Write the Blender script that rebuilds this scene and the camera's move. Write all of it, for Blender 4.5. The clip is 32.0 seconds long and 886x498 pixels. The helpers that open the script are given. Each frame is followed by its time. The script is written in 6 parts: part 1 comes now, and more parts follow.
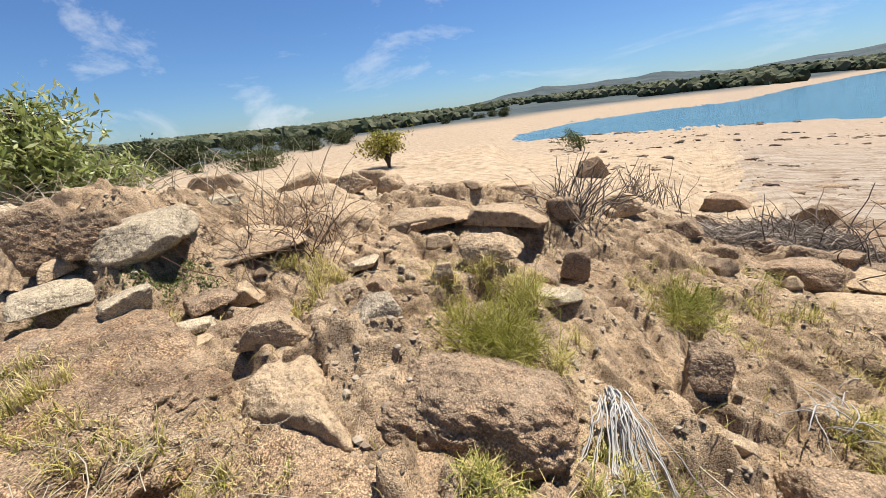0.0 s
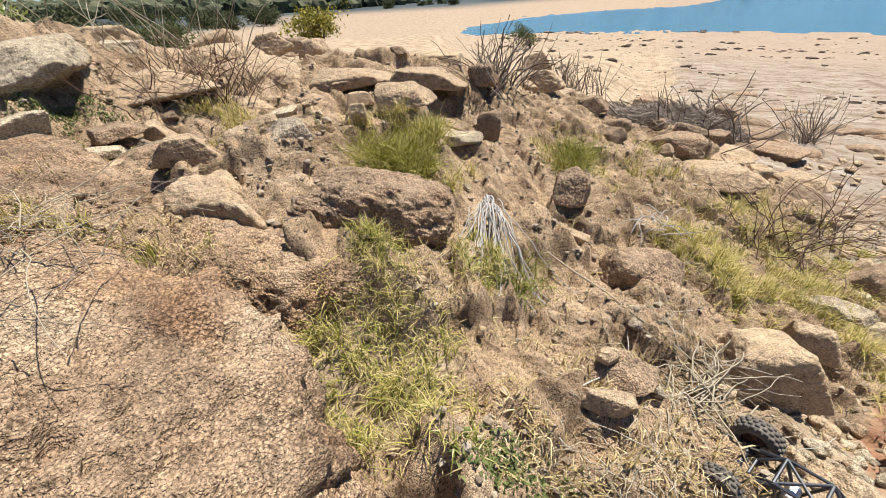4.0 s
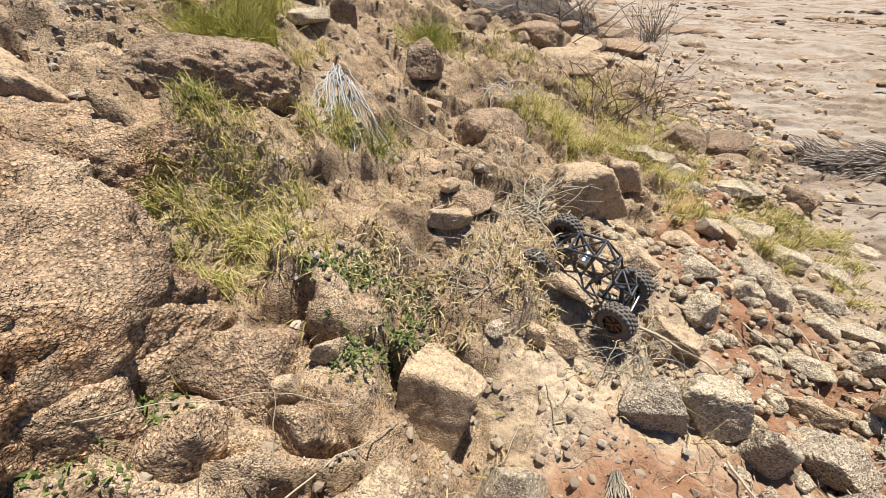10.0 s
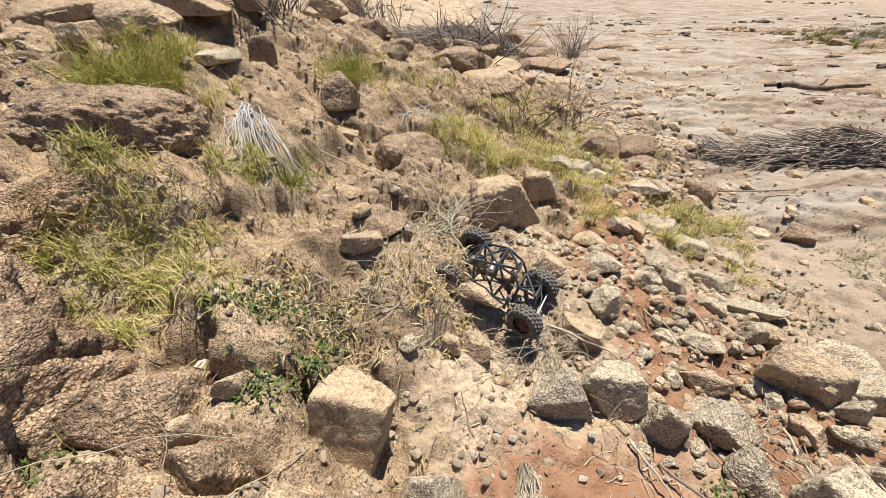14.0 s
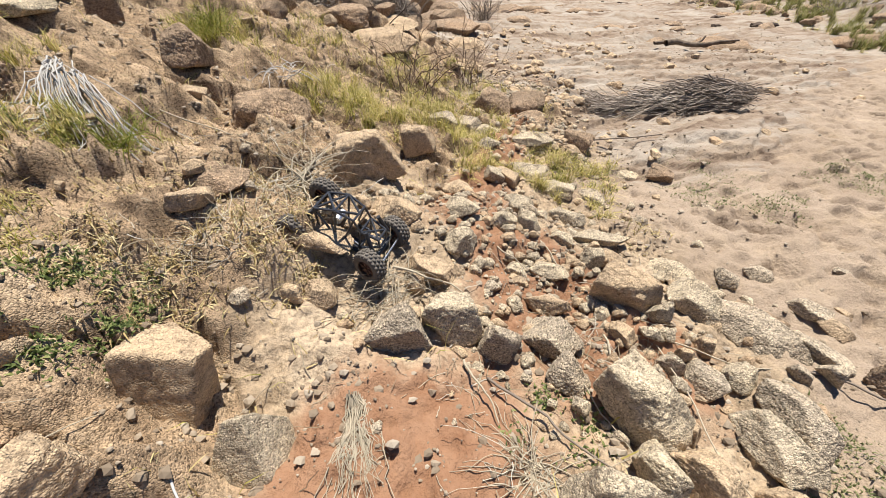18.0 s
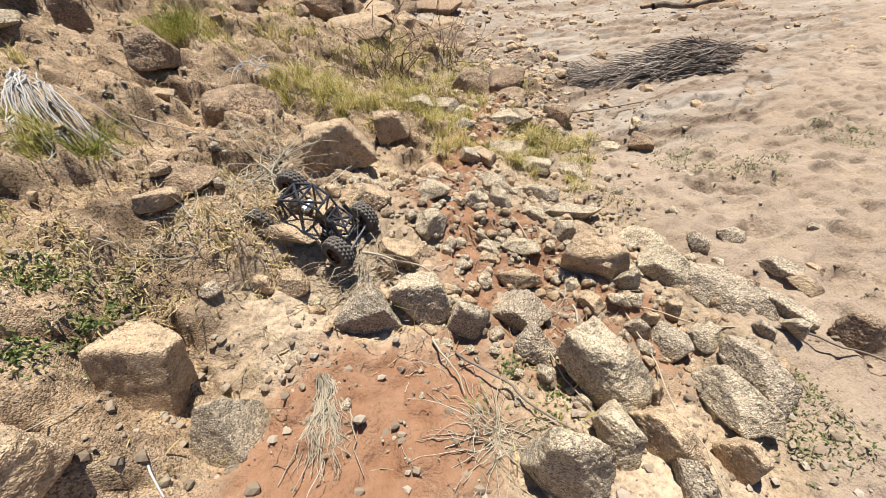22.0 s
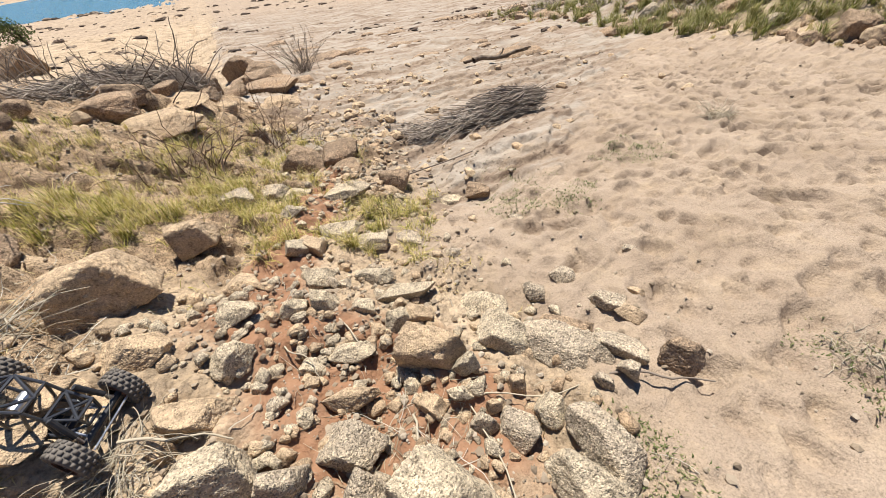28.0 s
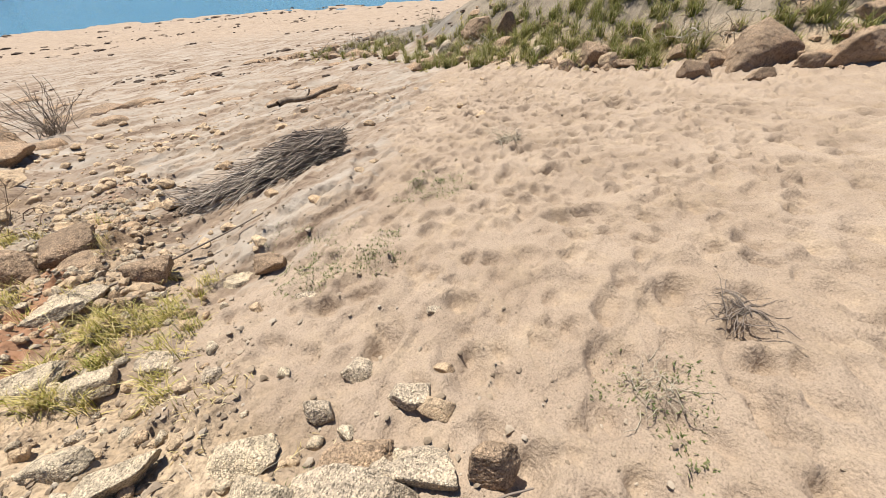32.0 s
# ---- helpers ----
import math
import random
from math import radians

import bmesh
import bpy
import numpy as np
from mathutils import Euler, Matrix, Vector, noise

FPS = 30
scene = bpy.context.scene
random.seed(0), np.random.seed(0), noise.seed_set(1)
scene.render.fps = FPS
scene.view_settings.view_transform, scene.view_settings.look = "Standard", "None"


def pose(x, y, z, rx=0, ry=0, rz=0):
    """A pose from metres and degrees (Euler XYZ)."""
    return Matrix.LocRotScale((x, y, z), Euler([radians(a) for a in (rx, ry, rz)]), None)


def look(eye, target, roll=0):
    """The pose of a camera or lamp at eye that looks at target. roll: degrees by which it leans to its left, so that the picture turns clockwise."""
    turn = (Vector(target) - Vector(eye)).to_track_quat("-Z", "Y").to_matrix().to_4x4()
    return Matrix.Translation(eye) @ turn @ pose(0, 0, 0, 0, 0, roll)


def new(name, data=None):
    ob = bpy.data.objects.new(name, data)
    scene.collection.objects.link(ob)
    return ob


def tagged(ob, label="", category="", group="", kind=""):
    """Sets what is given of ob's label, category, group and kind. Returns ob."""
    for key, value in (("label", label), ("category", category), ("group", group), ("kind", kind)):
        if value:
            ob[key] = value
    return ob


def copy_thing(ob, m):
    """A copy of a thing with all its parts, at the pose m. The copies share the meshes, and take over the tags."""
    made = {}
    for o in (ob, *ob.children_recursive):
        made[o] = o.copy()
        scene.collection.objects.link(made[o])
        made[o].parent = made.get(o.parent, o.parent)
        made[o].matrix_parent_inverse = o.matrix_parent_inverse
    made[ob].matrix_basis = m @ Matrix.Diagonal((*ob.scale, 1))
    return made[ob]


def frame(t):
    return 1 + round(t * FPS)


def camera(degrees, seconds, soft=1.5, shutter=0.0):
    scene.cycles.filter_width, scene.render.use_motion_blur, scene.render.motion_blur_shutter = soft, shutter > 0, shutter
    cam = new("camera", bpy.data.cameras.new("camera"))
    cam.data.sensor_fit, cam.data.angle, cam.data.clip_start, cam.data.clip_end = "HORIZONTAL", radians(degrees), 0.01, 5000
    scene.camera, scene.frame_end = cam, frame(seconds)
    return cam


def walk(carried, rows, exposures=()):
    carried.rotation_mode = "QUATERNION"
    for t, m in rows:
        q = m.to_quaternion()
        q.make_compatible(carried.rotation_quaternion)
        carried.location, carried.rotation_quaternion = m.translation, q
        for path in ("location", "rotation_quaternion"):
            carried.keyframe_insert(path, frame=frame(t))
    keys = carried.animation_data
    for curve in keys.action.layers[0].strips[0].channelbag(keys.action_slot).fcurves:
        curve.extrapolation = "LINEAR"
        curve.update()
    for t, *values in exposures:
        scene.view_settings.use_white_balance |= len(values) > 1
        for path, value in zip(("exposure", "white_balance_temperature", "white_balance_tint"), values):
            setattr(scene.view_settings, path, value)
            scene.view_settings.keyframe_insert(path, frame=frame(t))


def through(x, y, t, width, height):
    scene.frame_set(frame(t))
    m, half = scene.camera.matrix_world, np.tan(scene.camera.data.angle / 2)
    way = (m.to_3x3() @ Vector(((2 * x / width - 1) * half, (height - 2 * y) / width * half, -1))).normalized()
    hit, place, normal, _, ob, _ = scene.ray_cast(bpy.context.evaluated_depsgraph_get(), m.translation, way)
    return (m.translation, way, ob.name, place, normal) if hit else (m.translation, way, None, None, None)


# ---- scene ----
cam = camera(99.6, 32.0, soft=0.7)
PATH = [
    (0, (-1.116, 0.567, 1.977), (-2.189, 2.11, 1.295), -6.9),
    (0.5, (-1.122, 0.56, 1.928), (-2.115, 2.111, 1.148), -4.6),
    (1, (-1.021, 0.503, 1.846), (-1.994, 2.005, 0.952), -3.3),
    (1.5, (-0.892, 0.396, 1.798), (-1.95, 1.826, 0.886), -7.7),
    (2, (-0.839, 0.357, 1.737), (-1.788, 1.778, 0.697), -9.6),
    (2.5, (-0.808, 0.342, 1.728), (-1.583, 1.839, 0.651), -5.7),
    (4.5, (-0.729, 0.262, 1.687), (-1.467, 1.726, 0.541), -1.8),
    (5, (-0.697, 0.237, 1.654), (-1.402, 1.709, 0.499), -0.2),
    (5.5, (-0.658, 0.217, 1.626), (-1.33, 1.673, 0.431), -0.1),
    (6, (-0.629, 0.193, 1.6), (-1.327, 1.616, 0.38), -1.3),
    (6.5, (-0.618, 0.18, 1.565), (-1.295, 1.563, 0.289), -0.9),
    (7, (-0.597, 0.163, 1.537), (-1.271, 1.509, 0.22), -2.5),
    (7.5, (-0.581, 0.146, 1.514), (-1.169, 1.513, 0.177), -1.0),
    (8, (-0.547, 0.128, 1.505), (-1.057, 1.51, 0.153), -1.7),
    (8.5, (-0.514, 0.108, 1.498), (-0.925, 1.504, 0.126), -1.6),
    (9, (-0.488, 0.091, 1.502), (-0.85, 1.509, 0.138), -2.4),
    (9.5, (-0.465, 0.079, 1.496), (-0.765, 1.491, 0.112), -2.3),
    (10, (-0.445, 0.064, 1.491), (-0.697, 1.475, 0.097), -0.7),
    (10.5, (-0.426, 0.055, 1.488), (-0.597, 1.456, 0.071), 1.3),
    (11, (-0.408, 0.049, 1.495), (-0.539, 1.459, 0.082), 1.7),
    (11.5, (-0.384, 0.046, 1.501), (-0.491, 1.466, 0.096), 2.2),
    (12, (-0.359, 0.045, 1.51), (-0.452, 1.489, 0.13), 1.4),
    (12.5, (-0.333, 0.045, 1.515), (-0.404, 1.493, 0.137), 1.4),
    (13, (-0.304, 0.048, 1.523), (-0.366, 1.502, 0.152), 0.4),
    (13.5, (-0.271, 0.044, 1.534), (-0.354, 1.535, 0.204), -1.5),
    (15.5, (-0.092, 0.01, 1.517), (-0.124, 1.512, 0.197), -1.2),
    (16, (-0.034, 0.001, 1.501), (-0.008, 1.479, 0.153), -0.1),
    (16.5, (0.028, -0.015, 1.487), (0.096, 1.444, 0.121), -0.6),
    (17, (0.082, -0.033, 1.469), (0.21, 1.398, 0.078), 0.7),
    (17.5, (0.134, -0.052, 1.459), (0.305, 1.345, 0.038), 0.7),
    (18, (0.175, -0.077, 1.451), (0.371, 1.318, 0.031), 0.6),
    (18.5, (0.204, -0.093, 1.442), (0.426, 1.268, -0.006), 1.4),
    (19, (0.23, -0.103, 1.437), (0.458, 1.235, -0.031), 0.6),
    (19.5, (0.255, -0.114, 1.441), (0.493, 1.245, -0.007), -0.0),
    (20, (0.272, -0.121, 1.438), (0.504, 1.219, -0.028), -0.0),
    (20.5, (0.29, -0.127, 1.44), (0.527, 1.206, -0.032), -0.3),
    (21, (0.307, -0.131, 1.446), (0.494, 1.186, -0.047), -3.1),
    (21.5, (0.312, -0.136, 1.448), (0.499, 1.194, -0.034), -2.2),
    (22, (0.329, -0.136, 1.457), (0.484, 1.209, -0.015), -4.4),
    (22.5, (0.344, -0.135, 1.458), (0.525, 1.208, -0.013), -3.3),
    (23, (0.368, -0.135, 1.462), (0.581, 1.221, 0.007), -3.5),
    (23.5, (0.39, -0.131, 1.462), (0.634, 1.215, 0.003), -3.1),
    (24, (0.415, -0.13, 1.466), (0.66, 1.23, 0.02), -3.6),
    (24.5, (0.439, -0.122, 1.468), (0.71, 1.229, 0.018), -2.8),
    (26.5, (0.592, -0.074, 1.482), (0.941, 1.3, 0.07), -4.2),
    (27, (0.668, -0.038, 1.474), (1.141, 1.334, 0.099), -3.8),
    (27.5, (0.759, -0.006, 1.468), (1.313, 1.382, 0.139), -6.9),
    (28, (0.819, 0.025, 1.441), (1.476, 1.374, 0.119), -5.5),
    (28.5, (0.876, 0.049, 1.422), (1.557, 1.361, 0.075), -5.9),
    (29, (0.922, 0.068, 1.411), (1.673, 1.361, 0.083), -4.9),
    (29.5, (0.986, 0.088, 1.385), (1.818, 1.326, 0.053), -3.0),
    (30, (1.057, 0.111, 1.364), (1.973, 1.303, 0.045), -1.0),
    (30.5, (1.141, 0.12, 1.346), (2.148, 1.269, 0.055), -0.6),
    (31, (1.248, 0.129, 1.329), (2.358, 1.186, 0.044), -1.3),
    (31.5, (1.363, 0.121, 1.327), (2.508, 1.149, 0.05), -2.7),
    (32, (1.464, 0.109, 1.325), (2.69, 1.094, 0.09), -2.3),
]
walk(cam, [(t, look(eye, target, roll)) for t, eye, target, roll in PATH])
from mathutils.bvhtree import BVHTree

# ---- world, sun and sky ----
SUN_AZ, SUN_EL = radians(16), radians(68)
sun_dir = Vector((math.sin(SUN_AZ) * math.cos(SUN_EL), math.cos(SUN_AZ) * math.cos(SUN_EL), math.sin(SUN_EL)))
sun_data = bpy.data.lights.new("sun", "SUN")
sun_data.energy, sun_data.angle, sun_data.color = 5.0, radians(0.53), (1.0, 0.975, 0.93)
new("sun", sun_data).matrix_world = look(sun_dir * 50, (0, 0, 0))

world = bpy.data.worlds.new("world")
scene.world = world
world.use_nodes = True
wn, wl = world.node_tree.nodes, world.node_tree.links
sky = wn.new("ShaderNodeTexSky")
sky.sky_type, sky.sun_disc = "NISHITA", False
sky.sun_elevation, sky.sun_rotation = SUN_EL, SUN_AZ
sky.air_density, sky.dust_density, sky.ozone_density = 1.0, 0.2, 2.5
scene.view_settings.exposure = 0.97
bg = wn["Background"]
bg.inputs["Strength"].default_value = 0.05


def node(nodes, kind, **values):
    n = nodes.new(kind)
    for key, value in values.items():
        n.inputs[key.replace("_", " ")].default_value = value
    return n


# thin wind-drawn cirrus and a few small puffs low over the hills
wc = wn.new("ShaderNodeTexCoord")
wm = wn.new("ShaderNodeMapping")
wm.inputs["Rotation"].default_value = (0, 0, radians(25))
wm.inputs["Scale"].default_value = (1.2, 3.2, 5.5)
wl.new(wc.outputs["Generated"], wm.inputs["Vector"])
cirrus = node(wn, "ShaderNodeTexNoise", Scale=1.5, Detail=9.0, Roughness=0.62, Distortion=0.35)
wl.new(wm.outputs["Vector"], cirrus.inputs["Vector"])
cr = wn.new("ShaderNodeValToRGB")
cr.color_ramp.elements[0].position, cr.color_ramp.elements[1].position = 0.53, 0.82
wl.new(cirrus.outputs["Fac"], cr.inputs["Fac"])
wmix = wn.new("ShaderNodeMixRGB")
wmix.inputs["Color2"].default_value = (8.6, 9.1, 9.8, 1)
wl.new(cr.outputs["Color"], wmix.inputs["Fac"])
blue = wn.new("ShaderNodeMixRGB")
blue.blend_type = "MULTIPLY"
blue.inputs["Fac"].default_value = 1.0
blue.inputs["Color2"].default_value = (0.6, 0.84, 1.17, 1)
wl.new(sky.outputs["Color"], blue.inputs["Color1"])
wl.new(blue.outputs["Color"], wmix.inputs["Color1"])
wl.new(wmix.outputs["Color"], bg.inputs["Color"])

# ---- noise ----


def cell(ix, iy, iz, seed):
    h = (ix * 374761393 + iy * 668265263 + iz * 2147483647 + seed * 1274126177) & 0xFFFFFFFF
    h = ((h ^ (h >> 13)) * 1274126177) & 0xFFFFFFFF
    return ((h ^ (h >> 16)) & 0xFFFFFF) / float(0x1000000)


def vnoise(x, y, z, seed=0):
    """Smooth value noise, -1 to 1."""
    xi, yi, zi = (np.floor(a).astype(np.int64) for a in (x, y, z))
    fx, fy, fz = x - xi, y - yi, z - zi
    fx, fy, fz = (a * a * a * (a * (a * 6 - 15) + 10) for a in (fx, fy, fz))
    out = 0
    for dx in (0, 1):
        for dy in (0, 1):
            for dz in (0, 1):
                w = (fx if dx else 1 - fx) * (fy if dy else 1 - fy) * (fz if dz else 1 - fz)
                out = out + w * cell(xi + dx, yi + dy, zi + dz, seed)
    return out * 2 - 1


def fbm(x, y, z=0.0, octaves=4, seed=0, gain=0.5):
    x, y = np.asarray(x, float), np.asarray(y, float)
    z = np.zeros_like(x) + z
    out, a = 0, 1.0
    for k in range(octaves):
        out = out + a * vnoise(x * 2**k + 17.3 * k, y * 2**k + 5.1 * k, z * 2**k, seed + k)
        a *= gain
    return out


def step(a, b, x):
    s = np.clip((x - a) / (b - a), 0, 1)
    return s * s * (3 - 2 * s)


def blob(x, y, cx, cy, rx, ry, turn=0.0):
    c, s = math.cos(radians(turn)), math.sin(radians(turn))
    u, v = (x - cx) * c + (y - cy) * s, -(x - cx) * s + (y - cy) * c
    return np.exp(-((u / rx) ** 2 + (v / ry) ** 2))


# ---- the lie of the land ----
LAKE = -4.0


def sandiness(x, y):
    """1 on the loose sand, 0 on the stony slope."""
    edge = 1.62 + 0.1 * np.sin(1.7 * y) - 0.12 * blob(x, y, 1.6, 2.0, 1, 0.5) + 0.35 * step(1.2, 3.0, y)
    return step(-0.25, 0.3, x - edge + 0.12 * fbm(x * 2.5, y * 2.5, 3.0, 2, 40))


def pale_crust(x, y):
    """Bleached crust of dried mud that lies over the sand towards the lake."""
    d = y - (1.7 + 0.62 * np.maximum(x - 2.9, 0))
    return step(0, 0.7, d + 0.35 * fbm(x * 1.3, y * 1.3, 0.7, 3, 60)) * step(1.35, 1.9, x + 0.25 * np.minimum(y - 2, 3) + 0.5 * fbm(x * 0.7, y * 0.7, 0.2, 3, 61)) * step(75, 30, y)


def clay(x, y):
    return np.clip(blob(x, y, 0.1, 0.25, 0.5, 0.36) + blob(x, y, 0.62, 1.75, 0.45, 0.22, 55) + blob(x, y, 1.0, 2.45, 0.5, 0.2, 60)
                   + blob(x, y, 1.5, 3.4, 0.6, 0.16, 60) + 0.7 * blob(x, y, 0.8, 0.85, 0.5, 0.4) + 0.5 * blob(x, y, 2.1, 4.7, 0.7, 0.3, 60) + 0.55 * blob(x, y, 1.1, 0.45, 0.35, 0.4) + 0.4 * blob(x, y, 0.7, 1.3, 0.4, 0.4), 0, 1)


def shore_line(az):
    """Distances of the near and the far waterline by bearing (degrees)."""
    near = np.interp(az, [-24, 17, 45, 80], [66, 66, 68, 90])
    far = np.interp(az, [-25, -14, -4, 4.5, 11, 16, 30, 60], [70, 103, 121, 129, 222, 353, 600, 700])
    return near, far


KNOLL_Y, KNOLL_X = [-8, -3, 0, 3, 6, 9, 12, 17, 21], [10.5, 9.2, 8.4, 8.5, 9.4, 10.6, 11.4, 12.0, 12.0]


def knoll(x, y):
    """The rocky knoll on the far side of the sand."""
    front = x - np.interp(y, KNOLL_Y, KNOLL_X)
    return step(-0.2, 4.5, front + 0.5 * fbm(x * 0.5, y * 0.5, 0.4, 3, 77)) * (0.65 * step(12.5, 6.5, y) + 0.35 * step(22, 13, y)) * step(60, 30, x)


def broad(x, y):
    """The smooth ground, without boulders."""
    x, y = np.asarray(x, float), np.asarray(y, float)
    ye = np.where(y > 20, 20 + (y - 20) * 0.12, np.where(y < -1, -1 + (y + 1) * 0.5, y))
    xe = np.where(x > 14, 14 + (x - 14) * 0.25, np.where(x < -12, -12 + (x + 12) * 0.15, x))
    z = 0.17 - 0.03 * (xe - 2) - 0.12 * ye
    d = 1.3 - x
    g = 0.42 + 0.58 * step(0.45, 1.6, y)
    z = z + 1.25 * step(0.0, 4.2, d) * g
    z = z - 0.12 * blob(x, y, 1.9, 2.4, 0.8, 1.0)
    z = z - 0.2 * blob(x, y, -2.9, 1.6, 1.1, 0.55) + 0.3 * blob(x, y, -4.7, 1.4, 0.9, 1.0) - 0.2 * blob(x, y, -1.8, 3.3, 0.5, 0.6)
    z = z - 0.18 * blob(x, y, -1.15, 1.65, 0.55, 0.5) + 0.1 * blob(x, y, -0.6, 0.2, 0.5, 0.25) - 0.14 * blob(x, y, 0.15, 1.9, 0.4, 0.35)
    z = z + 0.36 * blob(x, y, 0.1, 6.3, 0.9, 2.4) - 0.08 * blob(x, y, -0.8, 2.4, 0.5, 0.4)
    z = z - 0.17 * blob(x, y, -0.35, 0.33, 0.36, 0.3) - 0.055 * blob(x, y, 0.5, 0.4, 0.55, 0.35) - 0.06 * blob(x, y, 1.65, 0.45, 0.8, 0.6)
    z = z - 0.27 * blob(x, y, -3.0, 2.5, 1.3, 1.0) - 0.06 * blob(x, y, -1.0, 1.45, 0.5, 0.35)
    z = z - 0.95 * step(5.2, 12, np.hypot(x + 1, y)) * step(1.5, -1.0, x)
    z = z + 1.7 * knoll(x, y)
    return z


def height(x, y):
    x, y = np.asarray(x, float), np.asarray(y, float)
    dist = np.hypot(x + 1, y)
    az = np.degrees(np.arctan2(x + 1, y))
    z = broad(x, y)
    # beach down to the lake, its bed, the far shore and the hills
    near, far = shore_line(az)
    wet = step(-26, -22, az) * step(100, 75, az)
    beach = LAKE + (near - dist) * 0.018
    blend = step(20, 48, dist)
    upper = np.interp(dist, [0, 26, 50, 70, 130], [1.0, -0.6, -2.4, -3.2, -3.4]) + 2.0 * step(130, 210, dist)
    land_left = upper + (np.interp(dist, [0, 26, 60, 160], [1.0, -0.5, -3.0, -3.4]) - upper) * step(-66, -46, az)
    lake_z = np.where(dist < near, beach, np.where(dist < far, LAKE - 0.9 * np.minimum(1, np.minimum(dist - near, far - dist) / 25), LAKE + np.minimum(dist - far, 400) * 0.006))
    flat = lake_z * wet + land_left * (1 - wet)
    z = z * (1 - blend) + flat * blend
    wood_hill = step(30, 420, dist - np.maximum(far, 150)) * (3.5 + 1.8 * fbm(az * 0.2, dist * 0.006, 2.0, 4, 90))
    rise = np.interp(az, [-70, -50, -38, -30, -24, -18, -14, -11, -5, 0, 4, 9, 13, 22, 34, 60], [0.4, 0.5, 0.8, 0.9, 1.4, 2.2, 1.8, 1.9, 2.1, 1.4, 1.0, 1.4, 1.8, 1.8, 1.4, 0.7])
    rise = 0.85 * np.radians(rise + 0.16 * fbm(az * 0.3, az * 0 + 4.0, 1.0, 4, 91)) * 1900
    return z + wood_hill + np.maximum(0, rise - 8) * step(900, 1850, dist) * step(-130, -80, az) * step(130, 80, az)


def cells(x, y, seed):
    """Irregular plates: distance to the nearest joint, and a value for each plate."""
    xi, yi = np.floor(x).astype(np.int64), np.floor(y).astype(np.int64)
    f1, f2, val = np.full(x.shape, 9.0), np.full(x.shape, 9.0), np.zeros(x.shape)
    for dx in (-1, 0, 1):
        for dy in (-1, 0, 1):
            px = xi + dx + cell(xi + dx, yi + dy, 0 * xi, seed)
            py = yi + dy + cell(xi + dx, yi + dy, 0 * xi, seed + 1)
            d = np.hypot(px - x, py - y)
            near = d < f1
            f2 = np.where(near, f1, np.minimum(f2, d))
            val = np.where(near, cell(xi + dx, yi + dy, 0 * xi, seed + 2), val)
            f1 = np.where(near, d, f1)
    return f2 - f1, val


def bedrock(x, y):
    """1 where bare jointed rock shows through the slope."""
    zone = 0.75 * blob(x, y, -1.7, 2.9, 2.4, 1.9) + blob(x, y, -1.6, 1.75, 0.9, 0.55, 20) + blob(x, y, -0.9, 0.3, 0.6, 0.4) + blob(x, y, -0.9, 3.0, 1.6, 1.0) + 0.8 * blob(x, y, -0.55, 1.25, 0.5, 0.4) + blob(x, y, -2.8, 3.0, 1.6, 0.9) + 0.9 * blob(x, y, -0.1, 5.6, 1.0, 2.0) + blob(x, y, -4.4, 1.4, 1.5, 1.3)
    return step(0.22, 0.5, zone + 0.35 * fbm(x * 1.6, y * 1.6, 0.9, 4, 71)) * (1 - sandiness(x, y)) * (1 - step(0.3, 0.6, clay(x, y)))


def pits(x, y, rate, depth, seed):
    """Old footprints and dimples with soft rims."""
    px, py = x * rate + 0.3 * fbm(x * 2, y * 2, 1.0, 2, seed), y * rate
    xi, yi = np.floor(px).astype(np.int64), np.floor(py).astype(np.int64)
    out = np.zeros(np.shape(x))
    for dx in (-1, 0, 1):
        for dy in (-1, 0, 1):
            ix, iy = xi + dx, yi + dy
            c = [cell(ix, iy, 0 * ix, seed + k) for k in range(5)]
            turn = c[3] * 3.1
            u, v = px - ix - c[0], py - iy - c[1]
            u, v = u * np.cos(turn) + v * np.sin(turn), (v * np.cos(turn) - u * np.sin(turn)) * (1.2 + 0.9 * c[4])
            r = np.hypot(u, v) / (0.28 + 0.2 * c[2])
            out = out + np.where(c[2] > 0.3, -np.exp(-(r**3)) + 0.42 * np.exp(-(((r - 1.35) / 0.35) ** 2)), 0)
    return 1.25 * depth * out


def dimples(x, y, s):
    """All the dimples of the sand near the walk."""
    x, y, s = np.broadcast_arrays(np.asarray(x, float), y, s)
    out = np.zeros(x.shape)
    near = (s > 0.01) & (np.hypot(x, y) < 24)
    x, y = x[near], y[near]
    out[near] = pits(x, y, 2.4, 0.026, 24) + pits(x, y, 4.6, 0.032, 9) + pits(x, y, 7.2, 0.02, 14) + pits(x, y, 13.0, 0.008, 19)
    return out


def ledges(x, y):
    """Low broken steps and ribs in the dried lake bed."""
    w = 2.2 * fbm(x * 0.55 + y * 0.12, y * 1.5 - x * 0.35, 0.8, 5, 66, 0.55)
    return 0.045 * (np.floor(w) + step(0.75, 1.0, w - np.floor(w))) + 0.018 * fbm(x * 3.5, y * 6, 0.8, 5, 67, 0.62)


